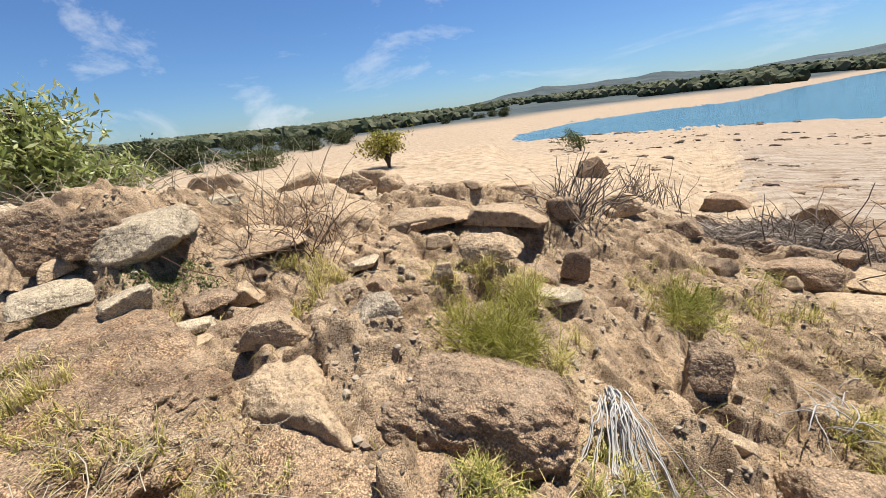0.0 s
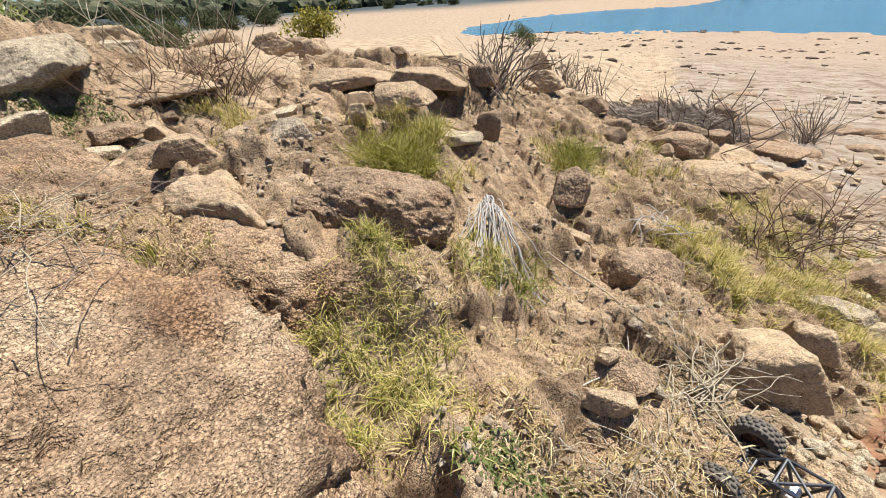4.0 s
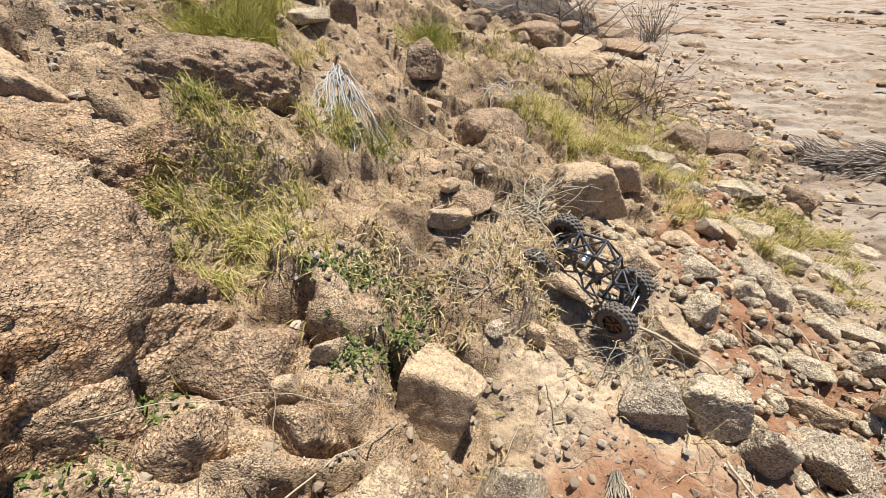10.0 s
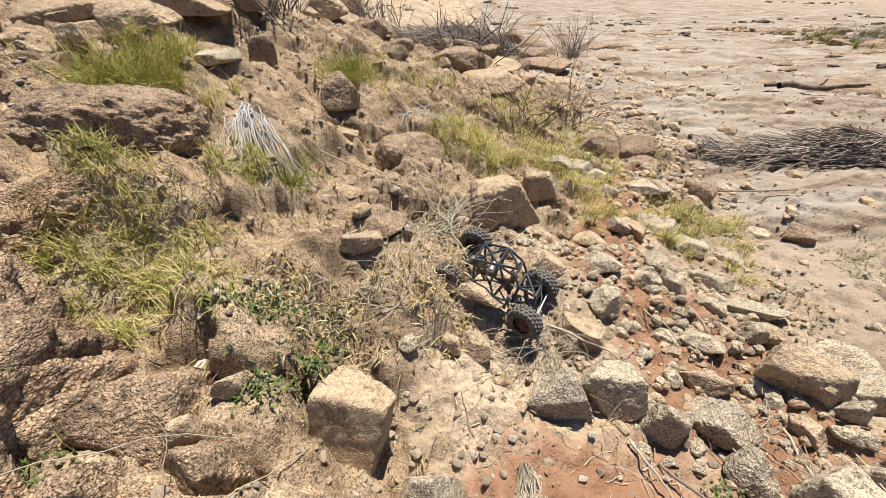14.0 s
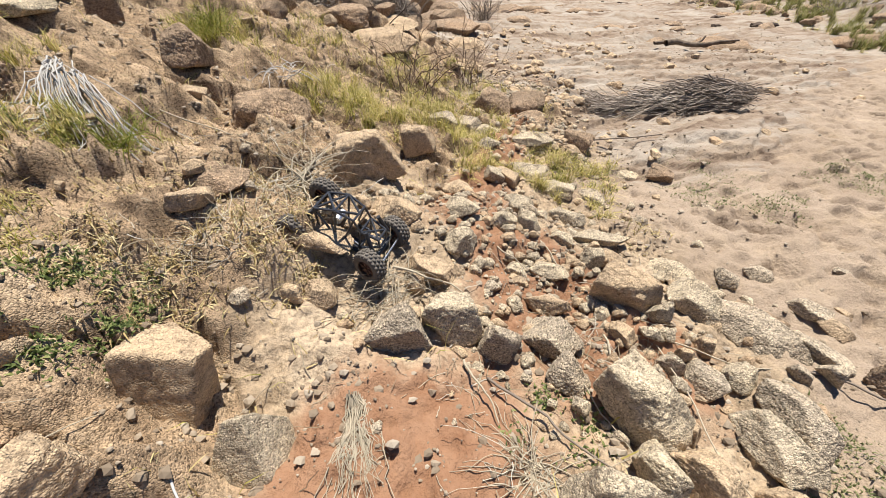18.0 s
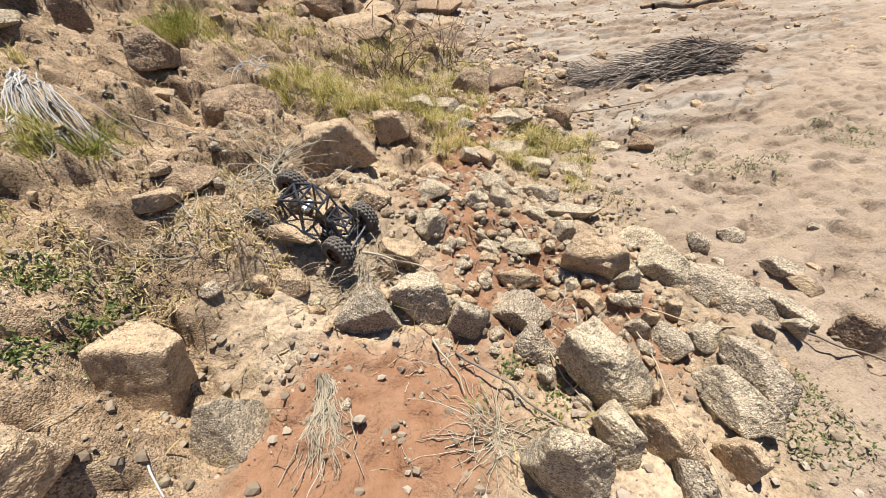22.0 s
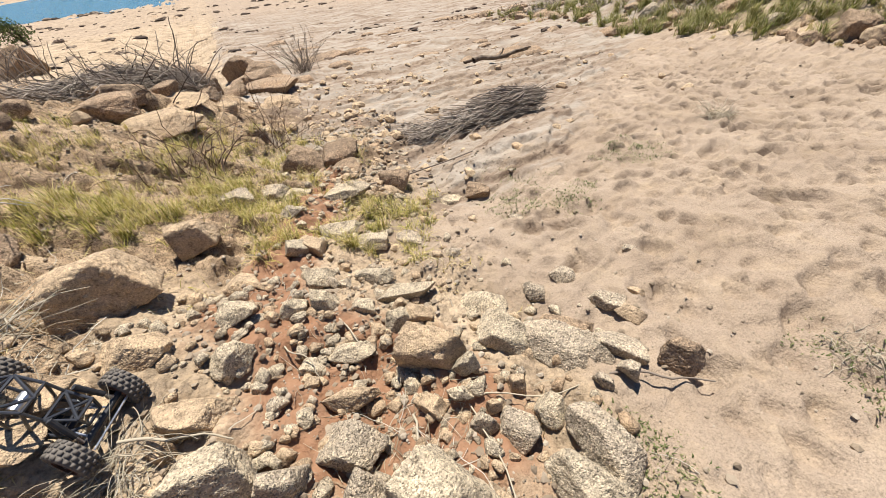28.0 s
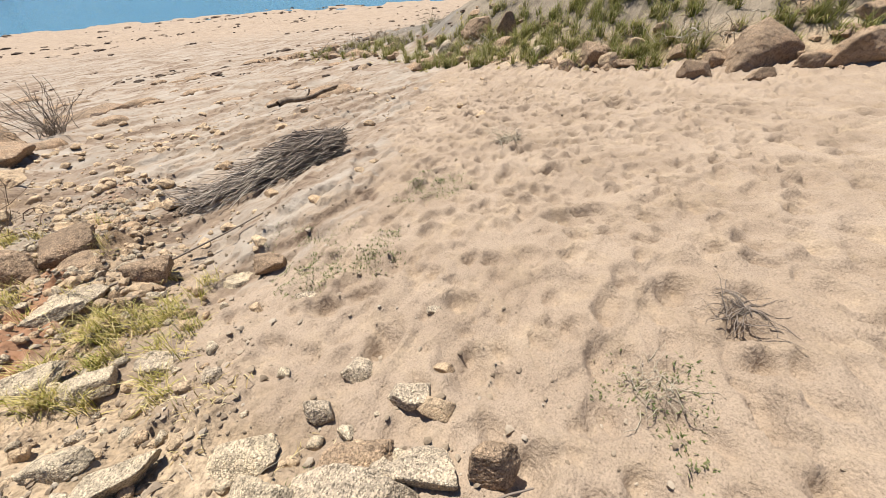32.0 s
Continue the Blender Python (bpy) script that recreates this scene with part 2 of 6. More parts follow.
def relief(x, y):
    """Small forms: ripples and footprints in the sand, clods and ledges on the slope."""
    s = sandiness(x, y)
    c = pale_crust(x, y)
    dist = np.hypot(x, y)
    soft = 0.02 * fbm(x * 2.6, y * 2.6, 0.3, 4, 5) + dimples(x, y, s) + 0.005 * fbm(x * 14, y * 14, 0.2, 3, 18)
    wx, wy = x + 0.16 * fbm(x * 2, y * 2, 4.0, 4, 81), y + 0.16 * fbm(x * 2, y * 2, 8.0, 4, 82)
    joint, plate = cells((0.8 * wx + 0.6 * wy) * 1.5, (-0.6 * wx + 0.8 * wy) * 2.7, 83)
    chip, bit = cells((0.8 * wx + 0.6 * wy) * 4.5, (-0.6 * wx + 0.8 * wy) * 9.0, 87)
    along, across = 0.8 * wx - 0.6 * wy, 0.6 * wx + 0.8 * wy
    rock_form = 0.15 * (plate - 0.4) * step(0.0, 0.16, joint) - 0.03 * step(0.1, 0.0, joint) + 0.03 * (bit - 0.4) * step(0.0, 0.3, chip) + 0.08 * fbm(along * 1.3, across * 6.5, 0.4, 5, 97, 0.6) + 0.02 * fbm(x * 7, y * 7, 0.5, 5, 84, 0.62)
    b = bedrock(x, y)
    crumb, clod = cells(x * 17 + 0.5 * fbm(x * 9, y * 9, 1.0, 2, 88), y * 17, 89)
    rough = 0.05 * fbm(x * 2.3, y * 2.3, 0.1, 6, 21, 0.62) + 0.03 * np.abs(fbm(x * 8, y * 8, 0.2, 4, 31, 0.65)) + 0.045 * clay(x, y) * fbm(x * 5.5, y * 5.5, 0.7, 5, 95, 0.62) + 0.018 * clod * step(0.0, 0.5, crumb) * np.maximum(step(-0.2, 0.5, fbm(x * 3, y * 3, 0.4, 3, 92)), 0.7 * clay(x, y))
    far = 0.08 * fbm(x * 0.35, y * 0.35, 0.6, 4, 51) * step(8, 25, dist) + 0.5 * fbm(x * 0.02, y * 0.02, 0.6, 4, 53) * step(80, 300, dist) * step(0, 1, height(x, y) - LAKE)
    return (soft * (1 - 0.75 * c) + c * ledges(x, y)) * s + (rough * (1 - b) + rock_form * b) * (1 - s) + far * 1.0


GRID = []


def ground_z(x, y):
    """Height of the ground sheet at one place."""
    if not GRID:
        return float(height(x, y) + relief(x, y))
    xs, ys, Z = GRID
    i, j = int(np.searchsorted(xs, x)) - 1, int(np.searchsorted(ys, y)) - 1
    u, v = (x - xs[i]) / (xs[i + 1] - xs[i]), (y - ys[j]) / (ys[j + 1] - ys[j])
    return float((Z[j, i] * (1 - u) + Z[j, i + 1] * u) * (1 - v) + (Z[j + 1, i] * (1 - u) + Z[j + 1, i + 1] * u) * v)


# ---- materials ----


def material(name, rough=0.9, spec=0.25):
    m = bpy.data.materials.new(name)
    m.use_nodes = True
    b = m.node_tree.nodes["Principled BSDF"]
    b.inputs["Roughness"].default_value = rough
    b.inputs["Specular IOR Level"].default_value = spec
    return m, m.node_tree.nodes, m.node_tree.links, b


def ramp(nodes, links, fac, stops):
    r = nodes.new("ShaderNodeValToRGB")
    e = r.color_ramp.elements
    while len(e) < len(stops):
        e.new(0.5)
    for k, (p, c) in enumerate(stops):
        e[k].position, e[k].color = p, (*c, 1)
    links.new(fac, r.inputs["Fac"])
    return r.outputs["Color"]


def mixer(nodes, links, fac, a, b, mode="MIX"):
    m = nodes.new("ShaderNodeMixRGB")
    m.blend_type = mode
    for sock, v in ((m.inputs["Fac"], fac), (m.inputs["Color1"], a), (m.inputs["Color2"], b)):
        if isinstance(v, (int, float)):
            sock.default_value = v
        elif isinstance(v, tuple):
            sock.default_value = (*v, 1)
        else:
            links.new(v, sock)
    return m.outputs["Color"]


def noise_fac(nodes, links, coord, scale, detail=5.0, rough=0.6):
    n = node(nodes, "ShaderNodeTexNoise", Scale=scale, Detail=detail, Roughness=rough)
    links.new(coord, n.inputs["Vector"])
    return n.outputs["Fac"]


def bumped(nodes, links, b, fac, strength, distance, normal=None):
    n = node(nodes, "ShaderNodeBump", Strength=strength, Distance=distance)
    links.new(fac, n.inputs["Height"])
    if normal:
        links.new(normal, n.inputs["Normal"])
    links.new(n.outputs["Normal"], b.inputs["Normal"])
    return n.outputs["Normal"]


def granite(name, light, mid, dark, speck=0.5, rust=0.0, crust=0.4):
    """Weathered coarse-grained granite: mottled tone, pale and dark grains, lichen stains, knobbly crust with shade
    painted into its gaps.
    """
    m, n, l, b = material(name, 0.92, 0.2)
    co = n.new("ShaderNodeTexCoord").outputs["Object"]
    info = n.new("ShaderNodeObjectInfo")
    base = ramp(n, l, noise_fac(n, l, co, 3.2, 6), [(0.3, dark), (0.5, mid), (0.7, light)])
    base = mixer(n, l, ramp(n, l, info.outputs["Random"], [(0, (0, 0, 0)), (1, (0.6, 0.6, 0.6))]), base, mixer(n, l, 1.0, base, (0.7, 0.71, 0.74), "MULTIPLY"))
    grains = n.new("ShaderNodeTexVoronoi")
    grains.inputs["Scale"].default_value = 230
    l.new(co, grains.inputs["Vector"])
    g = ramp(n, l, grains.outputs["Color"], [(0.2, (0.3, 0.28, 0.25)), (0.32, (0.88, 0.87, 0.85)), (0.6, (1.05, 1.04, 1.02)), (0.78, (1.6, 1.56, 1.48))])
    base = mixer(n, l, speck, base, mixer(n, l, 1.0, base, g, "MULTIPLY"))
    if rust:
        base = mixer(n, l, ramp(n, l, noise_fac(n, l, co, 2.1, 5), [(0.5, (0, 0, 0)), (0.7, (rust,) * 3)]), base, (0.4, 0.2, 0.085))
    base = mixer(n, l, 0.9, base, mixer(n, l, 1.0, base, ramp(n, l, noise_fac(n, l, co, 24, 8, 0.8), [(0.34, (0.34, 0.32, 0.3)), (0.47, (0.95, 0.95, 0.95)), (0.66, (1.3, 1.27, 1.2))]), "MULTIPLY"))
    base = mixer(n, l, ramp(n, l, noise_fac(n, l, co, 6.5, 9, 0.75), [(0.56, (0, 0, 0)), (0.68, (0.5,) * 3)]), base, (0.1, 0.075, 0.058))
    knobs = n.new("ShaderNodeTexVoronoi")
    knobs.inputs["Scale"].default_value = 105
    warp = mixer(n, l, 0.012, co, node_colour(n, l, co, 40), "ADD")
    l.new(warp, knobs.inputs["Vector"])
    # pale crust knobs stand out in patches, with gap shade painted into the colour
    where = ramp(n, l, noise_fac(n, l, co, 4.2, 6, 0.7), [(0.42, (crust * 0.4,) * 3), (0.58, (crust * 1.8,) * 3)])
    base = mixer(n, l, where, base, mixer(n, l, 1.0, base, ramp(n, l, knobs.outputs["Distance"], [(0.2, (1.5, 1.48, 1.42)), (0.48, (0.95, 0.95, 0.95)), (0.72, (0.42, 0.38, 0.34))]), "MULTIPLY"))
    l.new(mixer(n, l, 1.0, base, (0.84, 0.83, 0.83), "MULTIPLY"), b.inputs["Base Color"])
    first = bumped(n, l, b, noise_fac(n, l, co, 14, 5, 0.65), 0.9, 0.03)
    second = bumped(n, l, b, knobs.outputs["Distance"], 0.3 + crust, -0.008, first)
    bumped(n, l, b, grains.outputs["Distance"], 0.8, -0.004, second)
    return m


def node_colour(nodes, links, coord, scale):
    n = node(nodes, "ShaderNodeTexNoise", Scale=scale, Detail=2.0)
    links.new(coord, n.inputs["Vector"])
    return n.outputs["Color"]


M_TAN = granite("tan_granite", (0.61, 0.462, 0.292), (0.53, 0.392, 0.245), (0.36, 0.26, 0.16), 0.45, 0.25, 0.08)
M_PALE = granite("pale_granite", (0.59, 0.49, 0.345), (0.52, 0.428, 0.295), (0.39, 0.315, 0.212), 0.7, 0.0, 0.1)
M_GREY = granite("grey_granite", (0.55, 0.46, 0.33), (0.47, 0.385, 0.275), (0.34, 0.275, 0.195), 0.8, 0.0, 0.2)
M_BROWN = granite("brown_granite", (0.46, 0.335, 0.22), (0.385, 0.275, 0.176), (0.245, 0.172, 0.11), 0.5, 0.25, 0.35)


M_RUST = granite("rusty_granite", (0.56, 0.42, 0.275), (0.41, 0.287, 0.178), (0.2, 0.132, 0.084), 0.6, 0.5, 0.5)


def ground_material():
    m, n, l, b = material("earth_sand_and_clay", 0.95, 0.15)
    co = n.new("ShaderNodeTexCoord").outputs["Object"]
    at = n.new("ShaderNodeAttribute")
    at.attribute_name = "cover"
    sep = n.new("ShaderNodeSeparateColor")
    l.new(at.outputs["Color"], sep.inputs["Color"])
    big = noise_fac(n, l, co, 1.7, 6)
    fine = noise_fac(n, l, co, 42, 8, 0.72)
    soil = ramp(n, l, big, [(0.3, (0.195, 0.141, 0.089)), (0.5, (0.34, 0.252, 0.162)), (0.7, (0.44, 0.34, 0.23))])
    soil = mixer(n, l, 0.9, soil, mixer(n, l, 1.0, soil, ramp(n, l, fine, [(0.33, (0.4, 0.37, 0.34)), (0.5, (0.95, 0.95, 0.95)), (0.66, (1.3, 1.27, 1.2))]), "MULTIPLY"))
    sand = ramp(n, l, big, [(0.3, (0.226, 0.167, 0.116)), (0.7, (0.288, 0.221, 0.159))])
    sand = mixer(n, l, 0.95, sand, mixer(n, l, 1.0, sand, ramp(n, l, noise_fac(n, l, co, 130, 4, 0.85), [(0.32, (0.45, 0.42, 0.38)), (0.44, (0.96, 0.95, 0.94)), (0.62, (1.26, 1.24, 1.2))]), "MULTIPLY"))
    lay = n.new("ShaderNodeMapping")
    lay.inputs["Rotation"].default_value = (0, 0, radians(-14))
    lay.inputs["Scale"].default_value = (0.45, 2.2, 1.0)
    l.new(co, lay.inputs["Vector"])
    crust = ramp(n, l, noise_fac(n, l, lay.outputs["Vector"], 1.5, 10, 0.72), [(0.38, (0.1, 0.065, 0.042)), (0.45, (0.2, 0.143, 0.098)), (0.53, (0.265, 0.214, 0.16)), (0.64, (0.32, 0.274, 0.218))])
    red = ramp(n, l, noise_fac(n, l, co, 9, 8, 0.7), [(0.3, (0.2, 0.097, 0.05)), (0.7, (0.285, 0.162, 0.094))])
    shift = noise_fac(n, l, co, 5, 6, 0.65)

    def masked(channel):
        a = n.new("ShaderNodeMath")
        a.operation = "MULTIPLY_ADD"
        l.new(shift, a.inputs[0])
        a.inputs[1].default_value = 0.7
        l.new(channel, a.inputs[2])
        return ramp(n, l, a.outputs[0], [(0.72, (0, 0, 0)), (0.98, (1, 1, 1))])

    col = mixer(n, l, masked(sep.outputs["Red"]), soil, sand)
    col = mixer(n, l, masked(sep.outputs["Green"]), col, crust)
    col = mixer(n, l, masked(sep.outputs["Blue"]), col, red)
    at2 = n.new("ShaderNodeAttribute")
    at2.attribute_name = "green"
    at3 = n.new("ShaderNodeAttribute")
    at3.attribute_name = "bare_rock"
    stone = ramp(n, l, noise_fac(n, l, co, 4, 7, 0.65), [(0.3, (0.165, 0.112, 0.07)), (0.5, (0.33, 0.235, 0.148)), (0.7, (0.44, 0.329, 0.216))])
    speck = n.new("ShaderNodeTexVoronoi")
    speck.inputs["Scale"].default_value = 200
    l.new(co, speck.inputs["Vector"])
    stone = mixer(n, l, 0.8, stone, mixer(n, l, 1.0, stone, ramp(n, l, speck.outputs["Color"], [(0.22, (0.3, 0.28, 0.25)), (0.36, (0.88, 0.87, 0.86)), (0.6, (1.05, 1.04, 1.02)), (0.78, (1.35, 1.32, 1.27))]), "MULTIPLY"))
    grain = n.new("ShaderNodeMapping")
    grain.inputs["Rotation"].default_value = (0, 0, radians(37))
    grain.inputs["Scale"].default_value = (1.6, 9.0, 4.0)
    l.new(co, grain.inputs["Vector"])
    stone = mixer(n, l, 0.85, stone, mixer(n, l, 1.0, stone, ramp(n, l, noise_fac(n, l, grain.outputs["Vector"], 2.2, 9, 0.72), [(0.36, (0.34, 0.31, 0.3)), (0.46, (0.9, 0.89, 0.87)), (0.62, (1.25, 1.22, 1.16))]), "MULTIPLY"))
    col = mixer(n, l, at3.outputs["Fac"], col, stone)
    # haze of the far hills is put into the scrub's blue-grey colour
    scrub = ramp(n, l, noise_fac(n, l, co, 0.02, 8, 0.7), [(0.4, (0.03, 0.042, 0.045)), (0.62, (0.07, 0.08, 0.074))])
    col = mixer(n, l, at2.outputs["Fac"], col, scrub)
    l.new(col, b.inputs["Base Color"])
    first = bumped(n, l, b, noise_fac(n, l, co, 20, 6, 0.7), 0.85, 0.022)
    second = bumped(n, l, b, noise_fac(n, l, co, 75, 2, 0.5), 0.8, 0.005, first)
    grit = mixer(n, l, at3.outputs["Fac"], (0.5, 0.5, 0.5), speck.outputs["Distance"])
    bumped(n, l, b, grit, 0.8, -0.005, second)
    return m


def water_material():
    m, n, l, b = material("lake_water", 0.12, 0.5)
    co = n.new("ShaderNodeTexCoord").outputs["Object"]
    b.inputs["Base Color"].default_value = (0.06, 0.155, 0.2, 1)
    first = bumped(n, l, b, noise_fac(n, l, co, 1.6, 6, 0.65), 0.6, 0.25)
    return m


M_GROUND, M_WATER = ground_material(), water_material()

# ---- building helpers ----


def mesh_of(name, verts, faces, mat, smooth=True):
    me = bpy.data.meshes.new(name)
    me.from_pydata(verts if isinstance(verts, list) else verts.tolist(), [], faces if isinstance(faces, list) else faces.tolist())
    me.materials.append(mat)
    if smooth:
        me.polygons.foreach_set("use_smooth", np.ones(len(me.polygons), bool))
    me.update()
    return me


def grown(lo, hi, pitch, out_lo, out_hi, rate):
    mid = np.arange(lo, hi + pitch / 2, pitch)
    a, b = [lo], [hi]
    s = pitch
    while a[-1] > out_lo:
        s *= rate
        a.append(a[-1] - s)
    s = pitch
    while b[-1] < out_hi:
        s *= rate
        b.append(b[-1] + s)
    return np.concatenate([a[:0:-1], mid, b[1:]])


def build_ground():
    xs = np.concatenate([grown(-4.6, 1.9, 0.018, -2600, 1.9, 1.05), grown(1.92, 6.4, 0.021, 1.92, 2600, 1.045)])
    ys = np.concatenate([grown(-0.3, 3.4, 0.018, -300, 3.4, 1.06), grown(3.42, 5.6, 0.024, 3.42, 3200, 1.035)])
    X, Y = np.meshgrid(xs, ys)
    Z = height(X, Y) + relief(X, Y)
    GRID.extend([xs, ys, Z])
    nx, ny = len(xs), len(ys)
    idx = np.arange(nx * ny).reshape(ny, nx)
    faces = np.stack([idx[:-1, :-1], idx[:-1, 1:], idx[1:, 1:], idx[1:, :-1]], -1).reshape(-1, 4)
    me = mesh_of("ground", np.stack([X, Y, Z], -1).reshape(-1, 3), faces, M_GROUND)
    dist = np.hypot(X, Y)
    cover = np.zeros((nx * ny, 4), np.float32)
    s = np.maximum(sandiness(X + 0.38, Y), step(20, 45, dist) * 0.8)
    s = s * (1 - step(0.0, 0.12, knoll(X, Y)))
    cover[:, 0] = (s * 0.62).ravel()
    cover[:, 1] = (pale_crust(X, Y) * step(70, 25, dist) * 0.6).ravel()
    cover[:, 2] = (clay(X, Y) * 0.95).ravel()
    cover[:, 3] = 1
    me.color_attributes.new("cover", "FLOAT_COLOR", "POINT").data.foreach_set("color", cover.ravel())
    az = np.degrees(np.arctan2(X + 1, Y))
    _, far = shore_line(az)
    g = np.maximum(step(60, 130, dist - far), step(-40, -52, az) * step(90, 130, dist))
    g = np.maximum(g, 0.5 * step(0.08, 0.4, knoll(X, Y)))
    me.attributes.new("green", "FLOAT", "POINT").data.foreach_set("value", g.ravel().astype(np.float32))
    me.attributes.new("bare_rock", "FLOAT", "POINT").data.foreach_set("value", bedrock(X, Y).ravel().astype(np.float32))
    return tagged(new("ground", me), "tan stony earth slope, pale sand and dry lake bed", "ground", kind="structure")


build_ground()
wx, wy = np.meshgrid(np.linspace(-1200, 1500, 28), np.linspace(30, 1200, 14))
wi = np.arange(wx.size).reshape(wx.shape)
me = mesh_of("lake", np.stack([wx, wy, wx * 0 + LAKE], -1).reshape(-1, 3),
             np.stack([wi[:-1, :-1], wi[:-1, 1:], wi[1:, 1:], wi[1:, :-1]], -1).reshape(-1, 4), M_WATER)
tagged(new("water", me), "blue rippled reservoir water with low level", "lake", kind="structure")

# ---- rocks ----
ROCK_LABEL = {"tan_granite": "weathered tan granite stone lying on stony earth", "pale_granite": "pale speckled granite stone lying in rubble",
              "grey_granite": "grey speckled granite stone lying on earth", "brown_granite": "brown weathered granite rock bedded in the slope", "rusty_granite": "rusty brown granite boulder"}


def ico(level):
    bm = bmesh.new()
    bmesh.ops.create_icosphere(bm, subdivisions=level, radius=1)
    v = np.array([q.co[:] for q in bm.verts])
    f = np.array([[q.index for q in p.verts] for p in bm.faces])
    bm.free()
    return v / np.linalg.norm(v, axis=1)[:, None], f


ICO = {k: ico(k) for k in (2, 3, 4, 5, 6, 7)}


def rock_mesh(seed, size, mat, level=5, cuts=7, edge=34.0, lump=0.05, flat=0.0, crack=0.0, slope=0.4):
    """A broken and weathered block: skewed faces, chipped corners, lumps, pits and joints. size: length, width, height in metres."""
    rng = np.random.RandomState(seed)
    v, f = ICO[level]
    sides = np.vstack([np.eye(3), -np.eye(3)]) + rng.normal(0, 0.22, (6, 3))
    sides[[0, 1, 3, 4], 2] += slope + rng.uniform(-0.3, 0.3, 4)
    nrm = np.vstack([sides, rng.normal(size=(cuts, 3)) + np.array([0, 0, 0.4])])
    nrm /= np.linalg.norm(nrm, axis=1)[:, None]
    off = np.concatenate([rng.uniform(0.68, 0.95, 6), rng.uniform(0.72, 1.0, cuts)])
    if flat:
        nrm, off = np.vstack([nrm, [[0, 0, 1.0]]]), np.append(off, flat)
    inv = np.maximum(v @ nrm.T, 1e-3) / off
    r = (inv**edge).sum(1) ** (-1 / edge)
    p = v * np.minimum(r, 1.5)[:, None]
    k = rng.uniform(0, 50)
    q = p * np.array(size) / (max(size) * 0.6 + 0.1)
    a, b, c = q[:, 0] + k, q[:, 1] - k, q[:, 2] + 2 * k
    s = lump * (fbm(a * 2.2, b * 2.2, c * 2.2, 3, seed % 97) + 0.5 * fbm(a * 8, b * 8, c * 8, 4 if level > 4 else 3, seed % 89, 0.65))
    if crack:
        w = fbm(a * 1.3, b * 1.3, c * 1.3, 4, seed % 83)
        s = s - crack * np.maximum(step(0.035, 0.0, np.abs(w)), step(0.03, 0.0, np.abs(fbm(a * 2.1, b * 2.1, c * 2.1, 3, seed % 79))) * 0.6) + 0.5 * crack * np.round(w * 3) / 3
    p = p * (1 + s)[:, None]
    lo, hi = p.min(0), p.max(0)
    p = (p - (lo + hi) / 2) / (hi - lo) * np.array(size)
    return mesh_of("rock", p, f, mat)


def joined(name, meshes, poses, label, cat):
    """Many far stones in one mesh."""
    V, F, k = [], [], 0
    for me, m in zip(meshes, poses):
        v = np.empty(len(me.vertices) * 3)
        me.vertices.foreach_get("co", v)
        f = np.empty(len(me.polygons) * 3, np.int64)
        me.polygons.foreach_get("vertices", f)
        m = np.array(m)
        V.append(v.reshape(-1, 3) @ m[:3, :3].T + m[:3, 3])
        F.append(f.reshape(-1, 3) + k)
        k += len(V[-1])
    return tagged(new(name, mesh_of(name, np.concatenate(V), np.concatenate(F), meshes[0].materials[0])), label, cat, kind="stuff")


def rock(x, y, size, turn=0, seed=1, mat=None, sink=0.25, tilt=(0, 0), level=5, label="", cuts=7, edge=34.0, lump=0.05, flat=0.0, crack=0.0, slope=0.4, z=None, name="rock"):
    """A stone lying on the ground at x, y, sunk by a share of its height."""
    me = rock_mesh(seed, size, mat or M_TAN, level, cuts, edge, lump, flat, crack, slope)
    me.name = name
    ob = new(name, me)
    if z is None:
        z = ground_z(x, y) + size[2] * (0.5 - sink)
    ob.matrix_world = pose(x, y, z, tilt[0], tilt[1], turn)
    return tagged(ob, label or ROCK_LABEL[me.materials[0].name], "rock")

# ---- bedrock and boulders, largest first ----
rock(-2.12, 0.0, (1.92, 1.5, 1.15), 6, 12, M_RUST, level=7, edge=9, lump=0.06, crack=0.04, flat=0.82, z=0.65, tilt=(-2, 6), slope=-0.25, cuts=2, label="huge rounded brown granite boulder with a coarse crust", name="boulder")
rock(-2.06, 1.05, (1.2, 0.75, 0.72), 12, 15, M_RUST, level=7, edge=9, crack=0.04, flat=0.8, z=0.63, tilt=(-4, 8), slope=0.1, cuts=2, label="cracked brown granite block beside the huge boulder", name="boulder")
rock(-3.25, 0.78, (1.7, 1.3, 1.0), -8, 19, M_RUST, level=7, crack=0.045, flat=0.7, z=0.72, slope=0, cuts=3, edge=12, label="flat-topped brown granite ledge with dry weeds", name="boulder")
rock(-2.42, 1.22, (0.85, 0.36, 0.6), 5, 23, M_TAN, level=6, crack=0.04, flat=0.75, z=0.76, slope=-0.1, cuts=3, label="broken tan granite ledge block", name="boulder")
rock(-1.9, 1.6, (1.0, 0.8, 0.6), 20, 7490, M_BROWN, z=0.85, level=7, crack=0.03, lump=0.06, edge=7, tilt=(4, 18), cuts=2, slope=0.25, label="rounded dome of knobbly brown granite in the slope", name="outcrop")
rock(-0.58, 0.49, (0.25, 0.24, 0.62), -14, 11, M_TAN, z=0.21, tilt=(-27, 4), level=6, label="tall broken tan granite block with a flat yellow top", cuts=1, edge=60.0, lump=0.03, flat=0.62, slope=0.0)
rock(-0.32, 0.34, (0.24, 0.22, 0.38), -8, 31, M_PALE, z=0.25, tilt=(-12, 0), level=6, label="pale pointed granite stone standing in red clay", cuts=0, edge=50.0, lump=0.03, slope=0.9)
